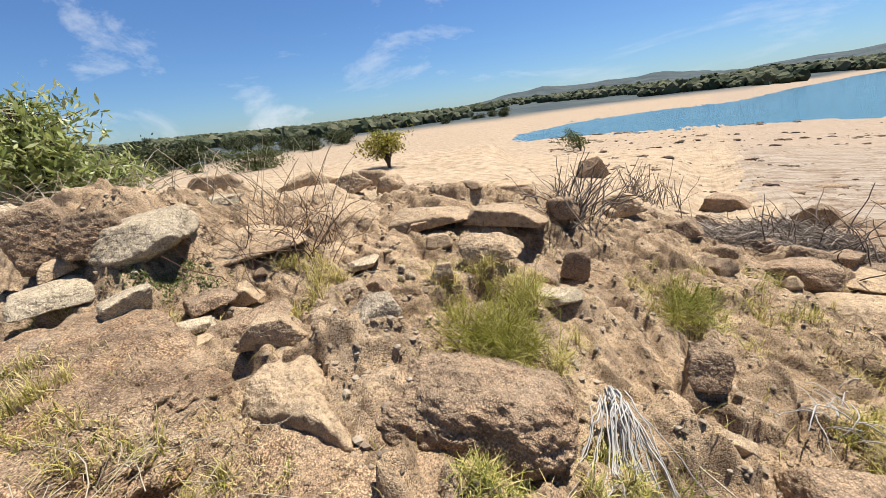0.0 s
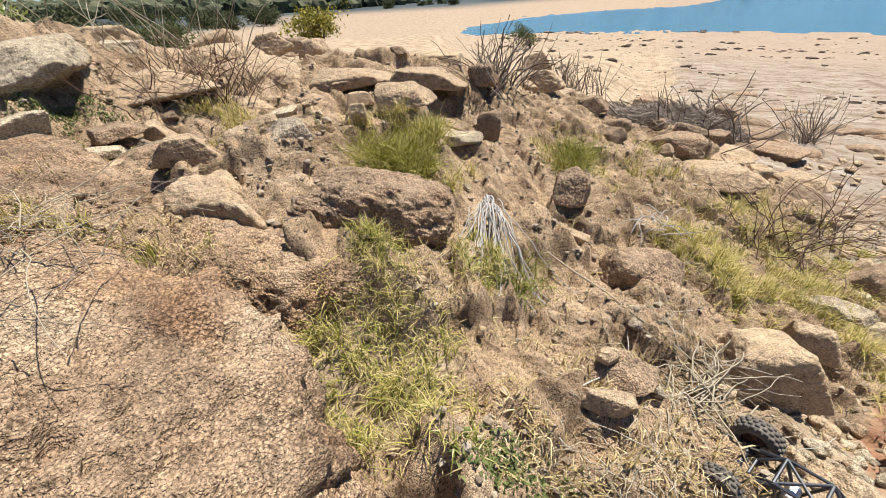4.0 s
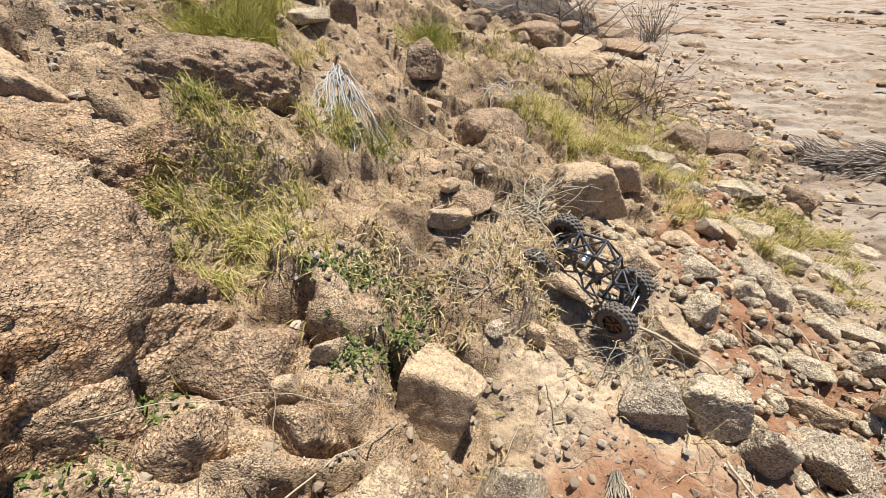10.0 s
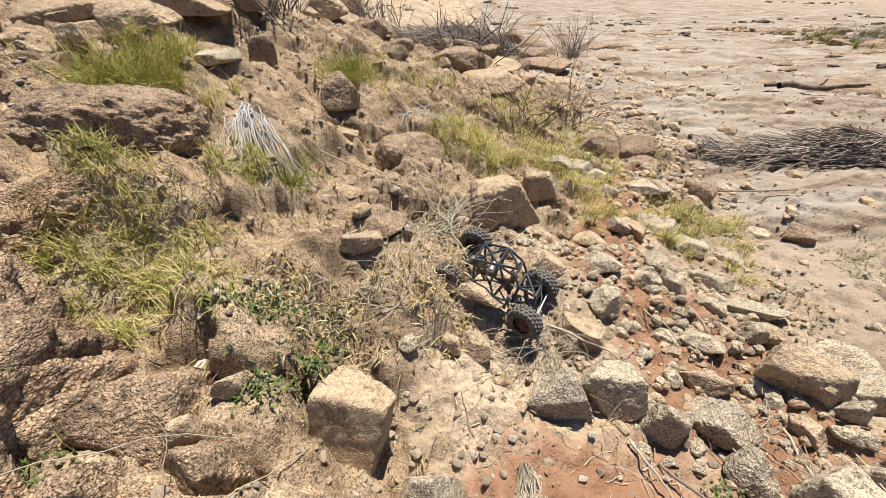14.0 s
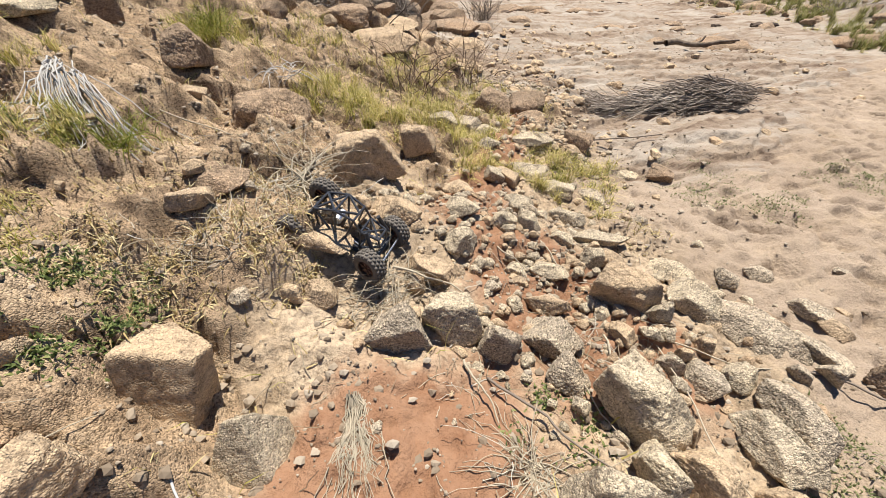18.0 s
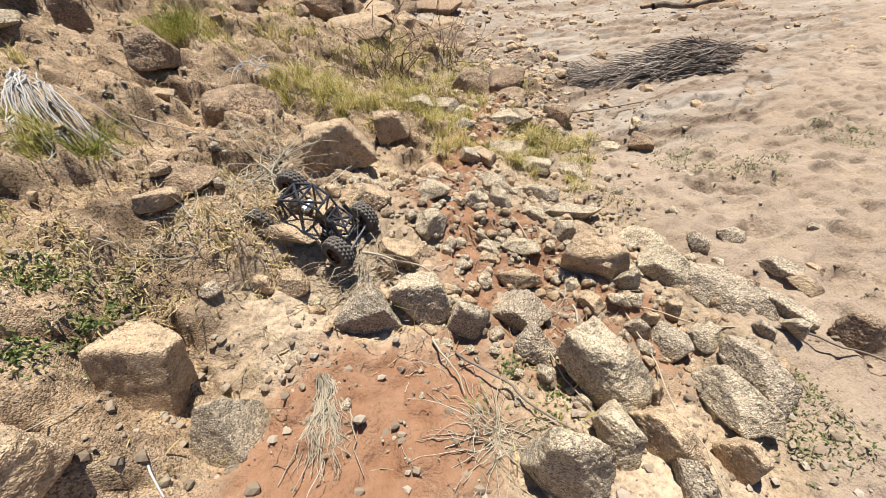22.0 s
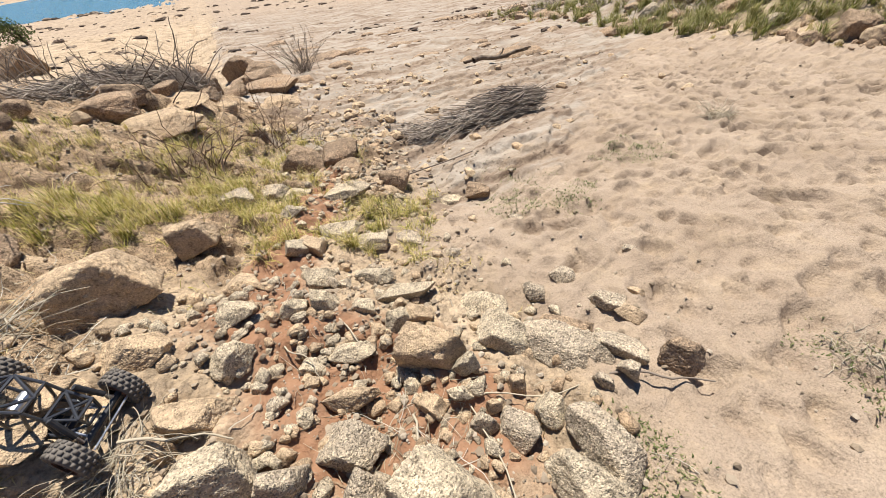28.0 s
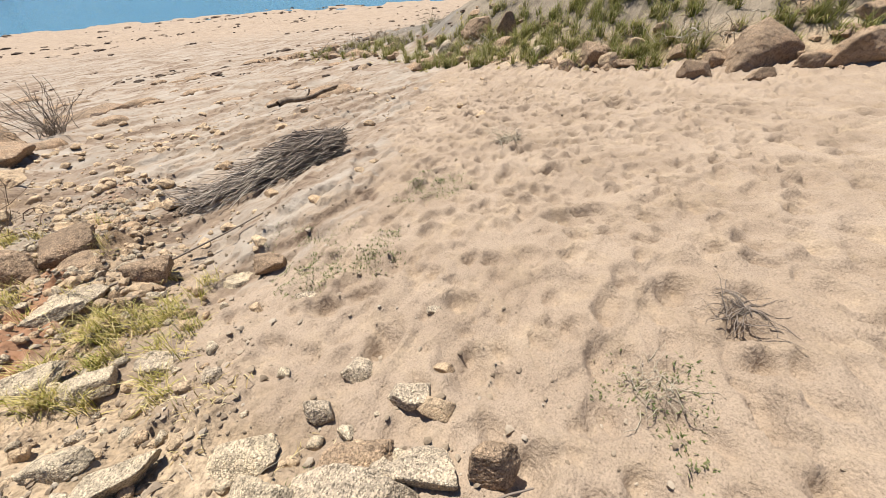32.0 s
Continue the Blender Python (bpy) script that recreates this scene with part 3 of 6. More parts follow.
rock(-1.36, 0.39, (0.61, 0.35, 0.36), 78, 411, M_RUST, z=0.66, tilt=(0, 6), level=6, crack=0.05, lump=0.04, edge=22, cuts=3, slope=0.25, label="long ribbed granite slab beside the huge boulder")
rock(-1.22, 0.44, (0.28, 0.23, 0.36), 82, 523, M_RUST, z=0.56, tilt=(0, 8), level=6, crack=0.05, lump=0.04, edge=22, cuts=3, slope=0.25, label="long ribbed granite slab beside the huge boulder")
rock(-1.00, 0.49, (0.39, 0.29, 0.36), 70, 631, M_RUST, z=0.51, tilt=(0, 10), level=6, crack=0.05, lump=0.04, edge=22, cuts=3, slope=0.25, label="long ribbed granite slab beside the huge boulder")
rock(-1.08, 0.26, (0.44, 0.25, 0.36), 46, 742, M_RUST, z=0.55, tilt=(0, 11), level=6, crack=0.05, lump=0.04, edge=22, cuts=3, slope=0.25, label="long ribbed granite slab beside the huge boulder")
rock(-1.29, 0.20, (0.29, 0.25, 0.36), 60, 853, M_RUST, z=0.61, tilt=(0, 9), level=6, crack=0.05, lump=0.04, edge=22, cuts=3, slope=0.25, label="long ribbed granite slab beside the huge boulder")
rock(-0.85, 0.35, (0.20, 0.17, 0.36), 53, 967, M_RUST, z=0.48, tilt=(0, 22), level=6, crack=0.05, lump=0.04, edge=22, cuts=3, slope=0.25, label="long ribbed granite slab beside the huge boulder")
rock(0.12, 0.68, (0.24, 0.14, 0.17), 4, 7767, M_GREY, 0.15, (3, 2), 6, cuts=3, edge=20, slope=0.14)
rock(0.33, 0.73, (0.25, 0.17, 0.20), -4, 3840, M_PALE, 0.15, (-4, 4), 6, cuts=3, edge=20, slope=0.28)
rock(0.50, 0.63, (0.16, 0.13, 0.18), -25, 2485, M_GREY, 0.15, (6, 7), 6, cuts=3, edge=11, slope=0.29)
rock(0.72, 0.66, (0.25, 0.16, 0.17), -33, 9685, M_GREY, 0.15, (-7, -3), 6, cuts=2, edge=11, slope=0.38)
rock(0.77, 0.84, (0.21, 0.12, 0.11), -37, 6995, M_TAN, 0.15, (-1, 4), 6, cuts=4, edge=20, slope=0.38)
rock(0.72, 0.48, (0.16, 0.12, 0.15), -36, 588, M_GREY, 0.15, (-5, 0), 6, cuts=3, edge=11, slope=0.19)
rock(0.91, 0.33, (0.31, 0.22, 0.28), -62, 8311, M_PALE, 0.15, (6, -1), 6, cuts=3, edge=15, slope=0.31)
rock(0.85, 0.13, (0.20, 0.14, 0.20), -75, 470, M_PALE, 0.15, (6, -3), 6, cuts=3, edge=15, slope=0.45)
rock(0.99, 0.11, (0.23, 0.14, 0.16), -83, 9371, M_TAN, 0.15, (2, -6), 6, cuts=3, edge=20, slope=0.36)
rock(0.65, 0.07, (0.24, 0.14, 0.29), -42, 2039, M_PALE, 0.15, (-6, 0), 6, cuts=3, edge=15, slope=0.40)
rock(1.29, 0.17, (0.27, 0.15, 0.13), -84, 2471, M_PALE, 0.15, (-7, -3), 6, cuts=2, edge=15, slope=0.26)
rock(1.43, 0.23, (0.30, 0.18, 0.14), -83, 9608, M_GREY, 0.15, (-2, 1), 6, cuts=2, edge=15, slope=0.41)
rock(1.47, 0.99, (0.24, 0.15, 0.09), -50, 119, M_PALE, 0.15, (-6, -6), 6, cuts=2, edge=15, slope=0.32)
rock(1.12, 0.82, (0.28, 0.19, 0.22), -51, 4316, M_TAN, 0.15, (-5, 4), 6, cuts=4, edge=15, slope=0.13)
rock(1.43, 0.76, (0.26, 0.16, 0.11), -59, 6173, M_PALE, 0.15, (0, 6), 6, cuts=3, edge=15, slope=0.29)
rock(1.59, 0.58, (0.39, 0.18, 0.12), -63, 8308, M_GREY, 0.15, (-3, -1), 6, cuts=2, edge=20, slope=0.33)
rock(1.79, 0.49, (0.24, 0.14, 0.08), -62, 8539, M_GREY, 0.15, (-3, 1), 6, cuts=4, edge=15, slope=0.23)
rock(1.69, 0.68, (0.23, 0.13, 0.08), -54, 6169, M_BROWN, 0.15, (2, 2), 6, cuts=3, edge=11, slope=0.33)
rock(1.94, 0.93, (0.17, 0.12, 0.07), -58, 5777, M_GREY, 0.15, (2, 4), 6, cuts=4, edge=15, slope=0.21)
rock(1.96, 0.69, (0.17, 0.12, 0.07), -65, 4115, M_GREY, 0.15, (3, 0), 6, cuts=2, edge=15, slope=0.22)
rock(1.97, 0.58, (0.13, 0.08, 0.04), -75, 6049, M_TAN, 0.15, (6, 2), 5, cuts=3, edge=15, slope=0.21)
rock(-0.16, 0.84, (0.13, 0.10, 0.09), 12, 2154, M_TAN, 0.15, (-3, 1), 6, cuts=2, edge=20, slope=0.19)
rock(0.29, 0.98, (0.27, 0.16, 0.14), -10, 7131, M_TAN, 0.15, (3, 4), 6, cuts=3, edge=20, slope=0.15)
rock(-0.01, 1.78, (0.44, 0.34, 0.34), 13, 2774, M_TAN, 0.15, (-6, -2), 6, cuts=3, edge=15, slope=0.36)
rock(-0.51, 2.08, (0.45, 0.32, 0.25), 18, 1982, M_BROWN, 0.15, (-7, 1), 6, cuts=3, edge=11, slope=0.44)
rock(0.32, 2.19, (0.26, 0.19, 0.24), 2, 5573, M_TAN, 0.15, (5, 6), 6, cuts=3, edge=15, slope=0.33)
rock(0.15, 1.30, (0.24, 0.19, 0.12), -1, 4784, M_TAN, 0.15, (1, 5), 6, cuts=3, edge=15, slope=0.40)
rock(0.47, 1.38, (0.20, 0.13, 0.08), -9, 9312, M_PALE, 0.15, (-1, -7), 6, cuts=3, edge=15, slope=0.42)
rock(0.51, 1.65, (0.19, 0.13, 0.07), -19, 3639, M_TAN, 0.15, (-7, 4), 6, cuts=4, edge=20, slope=0.27)
rock(1.07, 2.04, (0.29, 0.16, 0.08), -18, 5589, M_PALE, 0.15, (7, -4), 6, cuts=3, edge=20, slope=0.40)
rock(1.22, 1.88, (0.23, 0.16, 0.08), -19, 739, M_PALE, 0.15, (-7, 7), 6, cuts=2, edge=11, slope=0.38)
rock(0.83, 1.54, (0.18, 0.13, 0.08), -27, 809, M_PALE, 0.15, (-7, 0), 6, cuts=4, edge=20, slope=0.37)
rock(0.81, 1.32, (0.15, 0.11, 0.13), -28, 8799, M_PALE, 0.15, (-1, -7), 5, cuts=2, edge=20, slope=0.43)
rock(0.69, 1.33, (0.13, 0.10, 0.08), -22, 7819, M_PALE, 0.15, (5, 5), 5, cuts=3, edge=20, slope=0.14)
rock(1.09, 1.43, (0.21, 0.11, 0.07), -38, 3924, M_PALE, 0.15, (5, -3), 6, cuts=2, edge=11, slope=0.42)
rock(1.18, 1.23, (0.30, 0.12, 0.08), -31, 9354, M_PALE, 0.15, (6, -1), 6, cuts=2, edge=15, slope=0.14)
rock(1.16, 1.06, (0.16, 0.12, 0.08), -44, 7748, M_TAN, 0.15, (-2, 5), 6, cuts=4, edge=11, slope=0.39)
rock(0.84, 1.03, (0.20, 0.10, 0.07), -26, 817, M_PALE, 0.15, (-6, 0), 6, cuts=2, edge=11, slope=0.44)
rock(0.68, 1.04, (0.12, 0.08, 0.06), -31, 2573, M_PALE, 0.15, (-2, -6), 5, cuts=4, edge=15, slope=0.24)
rock(0.97, 1.23, (0.13, 0.10, 0.07), -29, 3131, M_PALE, 0.15, (-2, -1), 5, cuts=3, edge=15, slope=0.16)
rock(0.95, 2.88, (0.25, 0.19, 0.08), -10, 9286, M_PALE, 0.15, (-5, -7), 5, cuts=4, edge=11, slope=0.24)
rock(1.13, 3.44, (0.41, 0.32, 0.25), -10, 712, M_BROWN, 0.15, (2, 7), 6, cuts=4, edge=20, slope=0.26)
rock(1.47, 3.43, (0.41, 0.30, 0.20), -20, 6854, M_BROWN, 0.15, (0, -7), 6, cuts=3, edge=15, slope=0.20)
rock(1.38, 2.72, (0.27, 0.21, 0.10), -19, 3678, M_GREY, 0.15, (-1, -5), 6, cuts=2, edge=15, slope=0.41)
rock(1.72, 2.66, (0.25, 0.21, 0.16), -31, 7605, M_BROWN, 0.15, (4, -6), 5, cuts=3, edge=11, slope=0.43)
rock(2.06, 2.32, (0.21, 0.16, 0.06), -31, 1780, M_PALE, 0.15, (4, -2), 5, cuts=4, edge=20, slope=0.31)
rock(2.24, 2.19, (0.20, 0.14, 0.11), -40, 2352, M_BROWN, 0.15, (-4, 5), 5, cuts=2, edge=15, slope=0.25)
rock(1.47, 1.78, (0.24, 0.17, 0.08), -33, 385, M_GREY, 0.15, (-2, 6), 6, cuts=4, edge=11, slope=0.40)
rock(-0.58, 1.31, (0.29, 0.17, 0.08), 21, 4662, M_BROWN, 0.15, (2, -3), 6, cuts=4, edge=20, slope=0.38)
rock(0.08, 4.30, (0.82, 0.56, 0.23), 6, 9085, M_TAN, 0.15, (4, -6), 6, cuts=3, edge=11, slope=0.43)
rock(-0.12, 4.94, (0.39, 0.27, 0.30), 0, 3967, M_BROWN, 0.15, (-5, 3), 6, cuts=3, edge=11, slope=0.20)
rock(0.52, 6.16, (0.37, 0.29, 0.30), 1, 6021, M_BROWN, 0.15, (2, -1), 5, cuts=4, edge=15, slope=0.43)
rock(0.99, 8.49, (0.39, 0.30, 0.25), 2, 3855, M_BROWN, 0.15, (7, -1), 5, cuts=4, edge=20, slope=0.40)
rock(1.61, 9.96, (0.89, 0.75, 0.32), -9, 6571, M_BROWN, 0.15, (7, 7), 6, cuts=4, edge=11, slope=0.17)
rock(-0.95, 2.37, (0.28, 0.20, 0.25), 29, 3050, M_BROWN, 0.15, (-5, -3), 6, cuts=4, edge=20, slope=0.37)
rock(1.05, 0.27, (0.12, 0.08, 0.08), -68, 8816, M_TAN, 0.15, (5, -3), 5, cuts=3, edge=20, slope=0.34)
rock(1.36, 0.41, (0.12, 0.10, 0.09), -66, 5034, M_PALE, 0.15, (-7, -3), 5, cuts=3, edge=11, slope=0.28)
rock(1.23, 0.43, (0.16, 0.12, 0.10), -70, 5277, M_GREY, 0.15, (0, 5), 6, cuts=3, edge=11, slope=0.41)
rock(1.14, 0.49, (0.10, 0.07, 0.08), -55, 9512, M_GREY, 0.15, (6, 7), 5, cuts=3, edge=15, slope=0.39)
rock(1.01, 0.64, (0.12, 0.07, 0.07), -49, 752, M_TAN, 0.15, (0, 7), 5, cuts=2, edge=15, slope=0.20)
rock(-0.40, 0.79, (0.08, 0.06, 0.04), 37, 4165, M_GREY, 0.15, (-4, 7), 5, cuts=2, edge=11, slope=0.18)
rock(-0.61, 0.20, (0.20, 0.14, 0.19), 64, 2781, M_TAN, 0.15, (6, -7), 6, cuts=2, edge=15, slope=0.22)
rock(1.20, 0.01, (0.13, 0.11, 0.16), -87, 4781, M_TAN, 0.15, (-7, -2), 6, cuts=2, edge=15, slope=0.27)
rock(0.98, -0.04, (0.16, 0.08, 0.13), -89, 6221, M_GREY, 0.15, (0, -6), 6, cuts=3, edge=15, slope=0.19)
rock(1.91, 0.31, (0.15, 0.12, 0.16), -68, 8919, M_BROWN, 0.15, (-2, -6), 6, cuts=4, edge=11, slope=0.41)
rock(1.72, 0.92, (0.11, 0.08, 0.08), -40, 8646, M_GREY, 0.15, (4, -2), 5, cuts=3, edge=11, slope=0.34)
rock(1.07, 1.07, (0.14, 0.10, 0.11), -1, 5547, M_PALE, 0.15, (3, 2), 6, cuts=3, edge=11, slope=0.30)
rock(1.19, 0.70, (0.12, 0.07, 0.12), -15, 9280, M_PALE, 0.15, (4, -5), 6, cuts=3, edge=20, slope=0.33)
rock(0.43, 1.16, (0.18, 0.14, 0.11), 29, 3063, M_PALE, 0.15, (0, 0), 6, cuts=3, edge=20, slope=0.22)
rock(1.33, 0.56, (0.08, 0.06, 0.10), -38, 8899, M_TAN, 0.15, (2, 4), 5, cuts=3, edge=20, slope=0.25)
rock(1.60, 0.39, (0.09, 0.04, 0.06), -67, 690, M_GREY, 0.15, (0, 1), 5, cuts=2, edge=11, slope=0.21)
rock(1.70, 0.37, (0.09, 0.07, 0.10), -68, 7344, M_GREY, 0.15, (1, 5), 5, cuts=3, edge=15, slope=0.37)
rock(1.21, 0.52, (0.08, 0.04, 0.08), -14, 4432, M_TAN, 0.15, (2, -6), 5, cuts=2, edge=11, slope=0.34)
rock(0.80, 1.95, (0.14, 0.12, 0.13), 0, 6827, M_PALE, 0.15, (3, 4), 5, cuts=3, edge=20, slope=0.25)
rock(0.55, 2.73, (0.23, 0.19, 0.12), 4, 3173, M_GREY, 0.15, (1, 1), 6, cuts=3, edge=15, slope=0.18)
rock(0.86, 2.39, (0.17, 0.12, 0.06), 1, 6278, M_GREY, 0.15, (-2, 1), 5, cuts=4, edge=15, slope=0.42)
rock(1.25, 2.69, (0.27, 0.16, 0.07), -4, 7932, M_PALE, 0.15, (-7, 2), 6, cuts=3, edge=20, slope=0.18)
rock(-0.10, 14.73, (1.56, 1.09, 0.64), 9, 2837, M_BROWN, 0.15, (1, 3), 6, cuts=3, edge=15, slope=0.27)
rock(0.81, 6.98, (0.44, 0.34, 0.18), -6, 9274, M_BROWN, 0.15, (-3, 3), 6, cuts=4, edge=11, slope=0.41)
rock(1.28, 9.50, (1.03, 0.72, 0.24), 3, 5897, M_BROWN, 0.15, (2, -4), 6, cuts=2, edge=11, slope=0.29)
rock(1.32, 5.90, (0.60, 0.46, 0.15), -11, 5380, M_TAN, 0.15, (6, -2), 6, cuts=3, edge=15, slope=0.35)
rock(2.10, 1.54, (0.10, 0.07, 0.05), -29, 1311, M_GREY, 0.15, (4, -2), 5, cuts=2, edge=20, slope=0.45)
rock(2.35, 0.89, (0.08, 0.05, 0.03), -66, 3620, M_GREY, 0.15, (0, -2), 5, cuts=3, edge=15, slope=0.16)
rock(2.14, 0.68, (0.10, 0.05, 0.04), -69, 2635, M_TAN, 0.15, (-1, 0), 5, cuts=3, edge=20, slope=0.28)
rock(1.20, 10.95, (0.85, 0.70, 0.65), -14, 383, M_BROWN, 0.15, (0, 0), 6, cuts=4, edge=15, slope=0.37)
rock(1.56, 8.46, (0.96, 0.72, 0.36), -19, 4205, M_BROWN, 0.15, (-2, 6), 6, cuts=2, edge=20, slope=0.24)
rock(0.78, 2.92, (0.26, 0.17, 0.06), -30, 4239, M_GREY, 0.15, (5, -2), 6, cuts=2, edge=11, slope=0.17)
rock(-0.62, 1.16, (0.19, 0.10, 0.07), -1, 6615, M_TAN, 0.15, (1, -5), 6, cuts=3, edge=20, slope=0.33)
rock(-0.17, 1.07, (0.30, 0.14, 0.05), -19, 3028, M_TAN, 0.15, (-7, 6), 6, cuts=4, edge=15, slope=0.13)
rock(-0.06, 1.19, (0.15, 0.12, 0.04), -26, 6608, M_TAN, 0.15, (-7, -1), 6, cuts=2, edge=11, slope=0.28)
rock(0.06, 1.13, (0.11, 0.08, 0.03), -24, 6375, M_TAN, 0.15, (0, -4), 5, cuts=3, edge=11, slope=0.17)
rock(0.89, 1.95, (0.20, 0.14, 0.08), -46, 7626, M_TAN, 0.15, (5, 7), 6, cuts=3, edge=15, slope=0.44)
rock(0.20, 0.90, (0.08, 0.06, 0.10), -46, 1536, M_TAN, 0.15, (-7, 3), 5, cuts=3, edge=15, slope=0.26)
rock(-0.25, 0.84, (0.08, 0.06, 0.07), -19, 8242, M_TAN, 0.15, (-7, 0), 5, cuts=2, edge=11, slope=0.14)
rock(1.47, 3.17, (0.37, 0.26, 0.09), -26, 5571, M_BROWN, 0.15, (5, 0), 6, cuts=3, edge=15, slope=0.42)
rock(-0.91, 0.41, (0.10, 0.06, 0.10), 49, 4808, M_TAN, 0.15, (-5, 6), 5, cuts=4, edge=11, slope=0.26)
rock(-0.84, 0.53, (0.11, 0.04, 0.07), 36, 6322, M_TAN, 0.15, (6, 1), 5, cuts=4, edge=11, slope=0.24)
rock(-3.76, 2.86, (0.85, 0.60, 0.29), 54, 7283, M_TAN, 0.15, (5, 4), 6, cuts=4, edge=11, slope=0.28)
rock(-3.11, 3.32, (0.77, 0.56, 0.24), 30, 701, M_TAN, 0.15, (-5, -5), 6, cuts=4, edge=15, slope=0.35)
rock(-2.48, 3.57, (0.75, 0.51, 0.17), 23, 3886, M_TAN, 0.15, (2, 6), 6, cuts=2, edge=15, slope=0.38)
rock(-2.85, 4.60, (0.77, 0.53, 0.17), 25, 7643, M_TAN, 0.15, (7, 6), 6, cuts=2, edge=15, slope=0.36)
rock(-3.45, 2.40, (0.44, 0.32, 0.11), 49, 6543, M_TAN, 0.15, (5, 7), 6, cuts=2, edge=11, slope=0.15)
rock(-3.34, 1.59, (0.23, 0.18, 0.16), 57, 3448, M_TAN, 0.15, (-4, 4), 6, cuts=2, edge=20, slope=0.14)
rock(-3.30, 1.39, (0.27, 0.19, 0.09), 71, 3768, M_BROWN, 0.15, (-3, -4), 6, cuts=2, edge=11, slope=0.19)
rock(-3.02, 1.40, (0.50, 0.29, 0.10), 64, 3083, M_BROWN, 0.15, (0, -5), 6, cuts=3, edge=20, slope=0.33)
rock(-3.52, 1.10, (0.26, 0.18, 0.15), 82, 3265, M_PALE, 0.15, (7, -3), 6, cuts=2, edge=11, slope=0.15)
rock(-3.85, 0.87, (0.31, 0.24, 0.11), 78, 7956, M_PALE, 0.15, (5, 3), 6, cuts=2, edge=20, slope=0.41)
rock(-4.02, 0.94, (0.43, 0.31, 0.11), 84, 4782, M_PALE, 0.15, (6, 2), 6, cuts=4, edge=11, slope=0.27)
rock(-3.22, 1.25, (0.20, 0.15, 0.07), 64, 4904, M_PALE, 0.15, (4, 3), 6, cuts=2, edge=15, slope=0.15)
rock(-2.71, 1.37, (0.33, 0.24, 0.15), 62, 5975, M_TAN, 0.15, (-1, 5), 6, cuts=2, edge=20, slope=0.33)
rock(-3.15, 1.09, (0.40, 0.26, 0.08), 70, 5492, M_TAN, 0.15, (-4, -1), 6, cuts=3, edge=11, slope=0.26)
rock(-2.58, 1.96, (0.24, 0.17, 0.17), 43, 3584, M_BROWN, 0.15, (6, 7), 6, cuts=3, edge=20, slope=0.45)
rock(-2.31, 1.65, (0.26, 0.20, 0.13), 55, 3132, M_GREY, 0.15, (7, 2), 6, cuts=4, edge=15, slope=0.43)
rock(-2.64, 1.79, (0.23, 0.18, 0.13), 55, 9627, M_TAN, 0.15, (7, -7), 6, cuts=4, edge=15, slope=0.22)
rock(-2.45, 1.50, (0.16, 0.14, 0.09), 49, 2469, M_TAN, 0.15, (-3, 1), 6, cuts=2, edge=11, slope=0.29)
rock(-3.93, 1.41, (0.59, 0.47, 0.31), 64, 8057, M_PALE, 0.15, (-1, -7), 6, cuts=3, edge=15, slope=0.23)
rock(-3.84, 1.90, (0.91, 0.73, 0.24), 68, 1694, M_TAN, 0.15, (0, -3), 6, cuts=3, edge=11, slope=0.42)
rock(-4.09, 1.22, (0.34, 0.25, 0.29), 71, 4659, M_BROWN, 0.15, (-1, 5), 6, cuts=4, edge=20, slope=0.41)
rock(-4.43, 1.07, (0.41, 0.30, 0.44), 74, 7768, M_BROWN, 0.15, (1, 1), 6, cuts=3, edge=15, slope=0.19)
rock(-2.16, 2.62, (0.42, 0.35, 0.20), 23, 6120, M_TAN, 0.15, (7, -2), 6, cuts=2, edge=15, slope=0.39)
rock(-1.69, 2.43, (0.31, 0.17, 0.07), 12, 2155, M_PALE, 0.15, (3, 1), 6, cuts=2, edge=11, slope=0.17)
rock(-1.80, 3.29, (0.22, 0.15, 0.26), 22, 7631, M_BROWN, 0.15, (-2, 5), 5, cuts=2, edge=11, slope=0.24)
rock(-1.93, 2.77, (0.33, 0.26, 0.17), 20, 4536, M_BROWN, 0.15, (-1, 7), 6, cuts=3, edge=11, slope=0.23)
rock(-4.78, 17.77, (1.40, 0.97, 1.08), 12, 5106, M_BROWN, 0.15, (-3, -4), 6, cuts=2, edge=15, slope=0.34)
rock(-1.78, 5.08, (0.57, 0.43, 0.25), 12, 481, M_TAN, 0.15, (-1, -7), 6, cuts=3, edge=11, slope=0.33)
rock(-0.28, 4.69, (0.61, 0.49, 0.26), -3, 6758, M_BROWN, 0.15, (1, 5), 6, cuts=3, edge=11, slope=0.39)
rock(0.12, 5.33, (0.36, 0.28, 0.24), -18, 280, M_BROWN, 0.15, (0, 3), 6, cuts=3, edge=11, slope=0.14)
rock(0.47, 5.66, (0.37, 0.31, 0.19), -17, 8494, M_BROWN, 0.15, (3, -5), 6, cuts=4, edge=15, slope=0.22)
rock(0.27, 5.06, (0.57, 0.39, 0.13), -23, 5766, M_TAN, 0.15, (0, 0), 6, cuts=2, edge=15, slope=0.21)
rock(1.35, 7.83, (1.15, 0.83, 0.29), -22, 5160, M_BROWN, 0.15, (-5, 1), 6, cuts=3, edge=20, slope=0.13)
rock(-2.07, 3.90, (0.30, 0.23, 0.20), 11, 4480, M_BROWN, 0.15, (-7, -2), 6, cuts=4, edge=20, slope=0.31)
rock(-2.79, 2.93, (0.23, 0.18, 0.11), 35, 4386, M_TAN, 0.15, (-6, -1), 5, cuts=3, edge=20, slope=0.34)
rock(-4.55, 3.11, (0.87, 0.65, 0.21), 53, 5102, M_TAN, 0.15, (7, -2), 6, cuts=4, edge=11, slope=0.18)
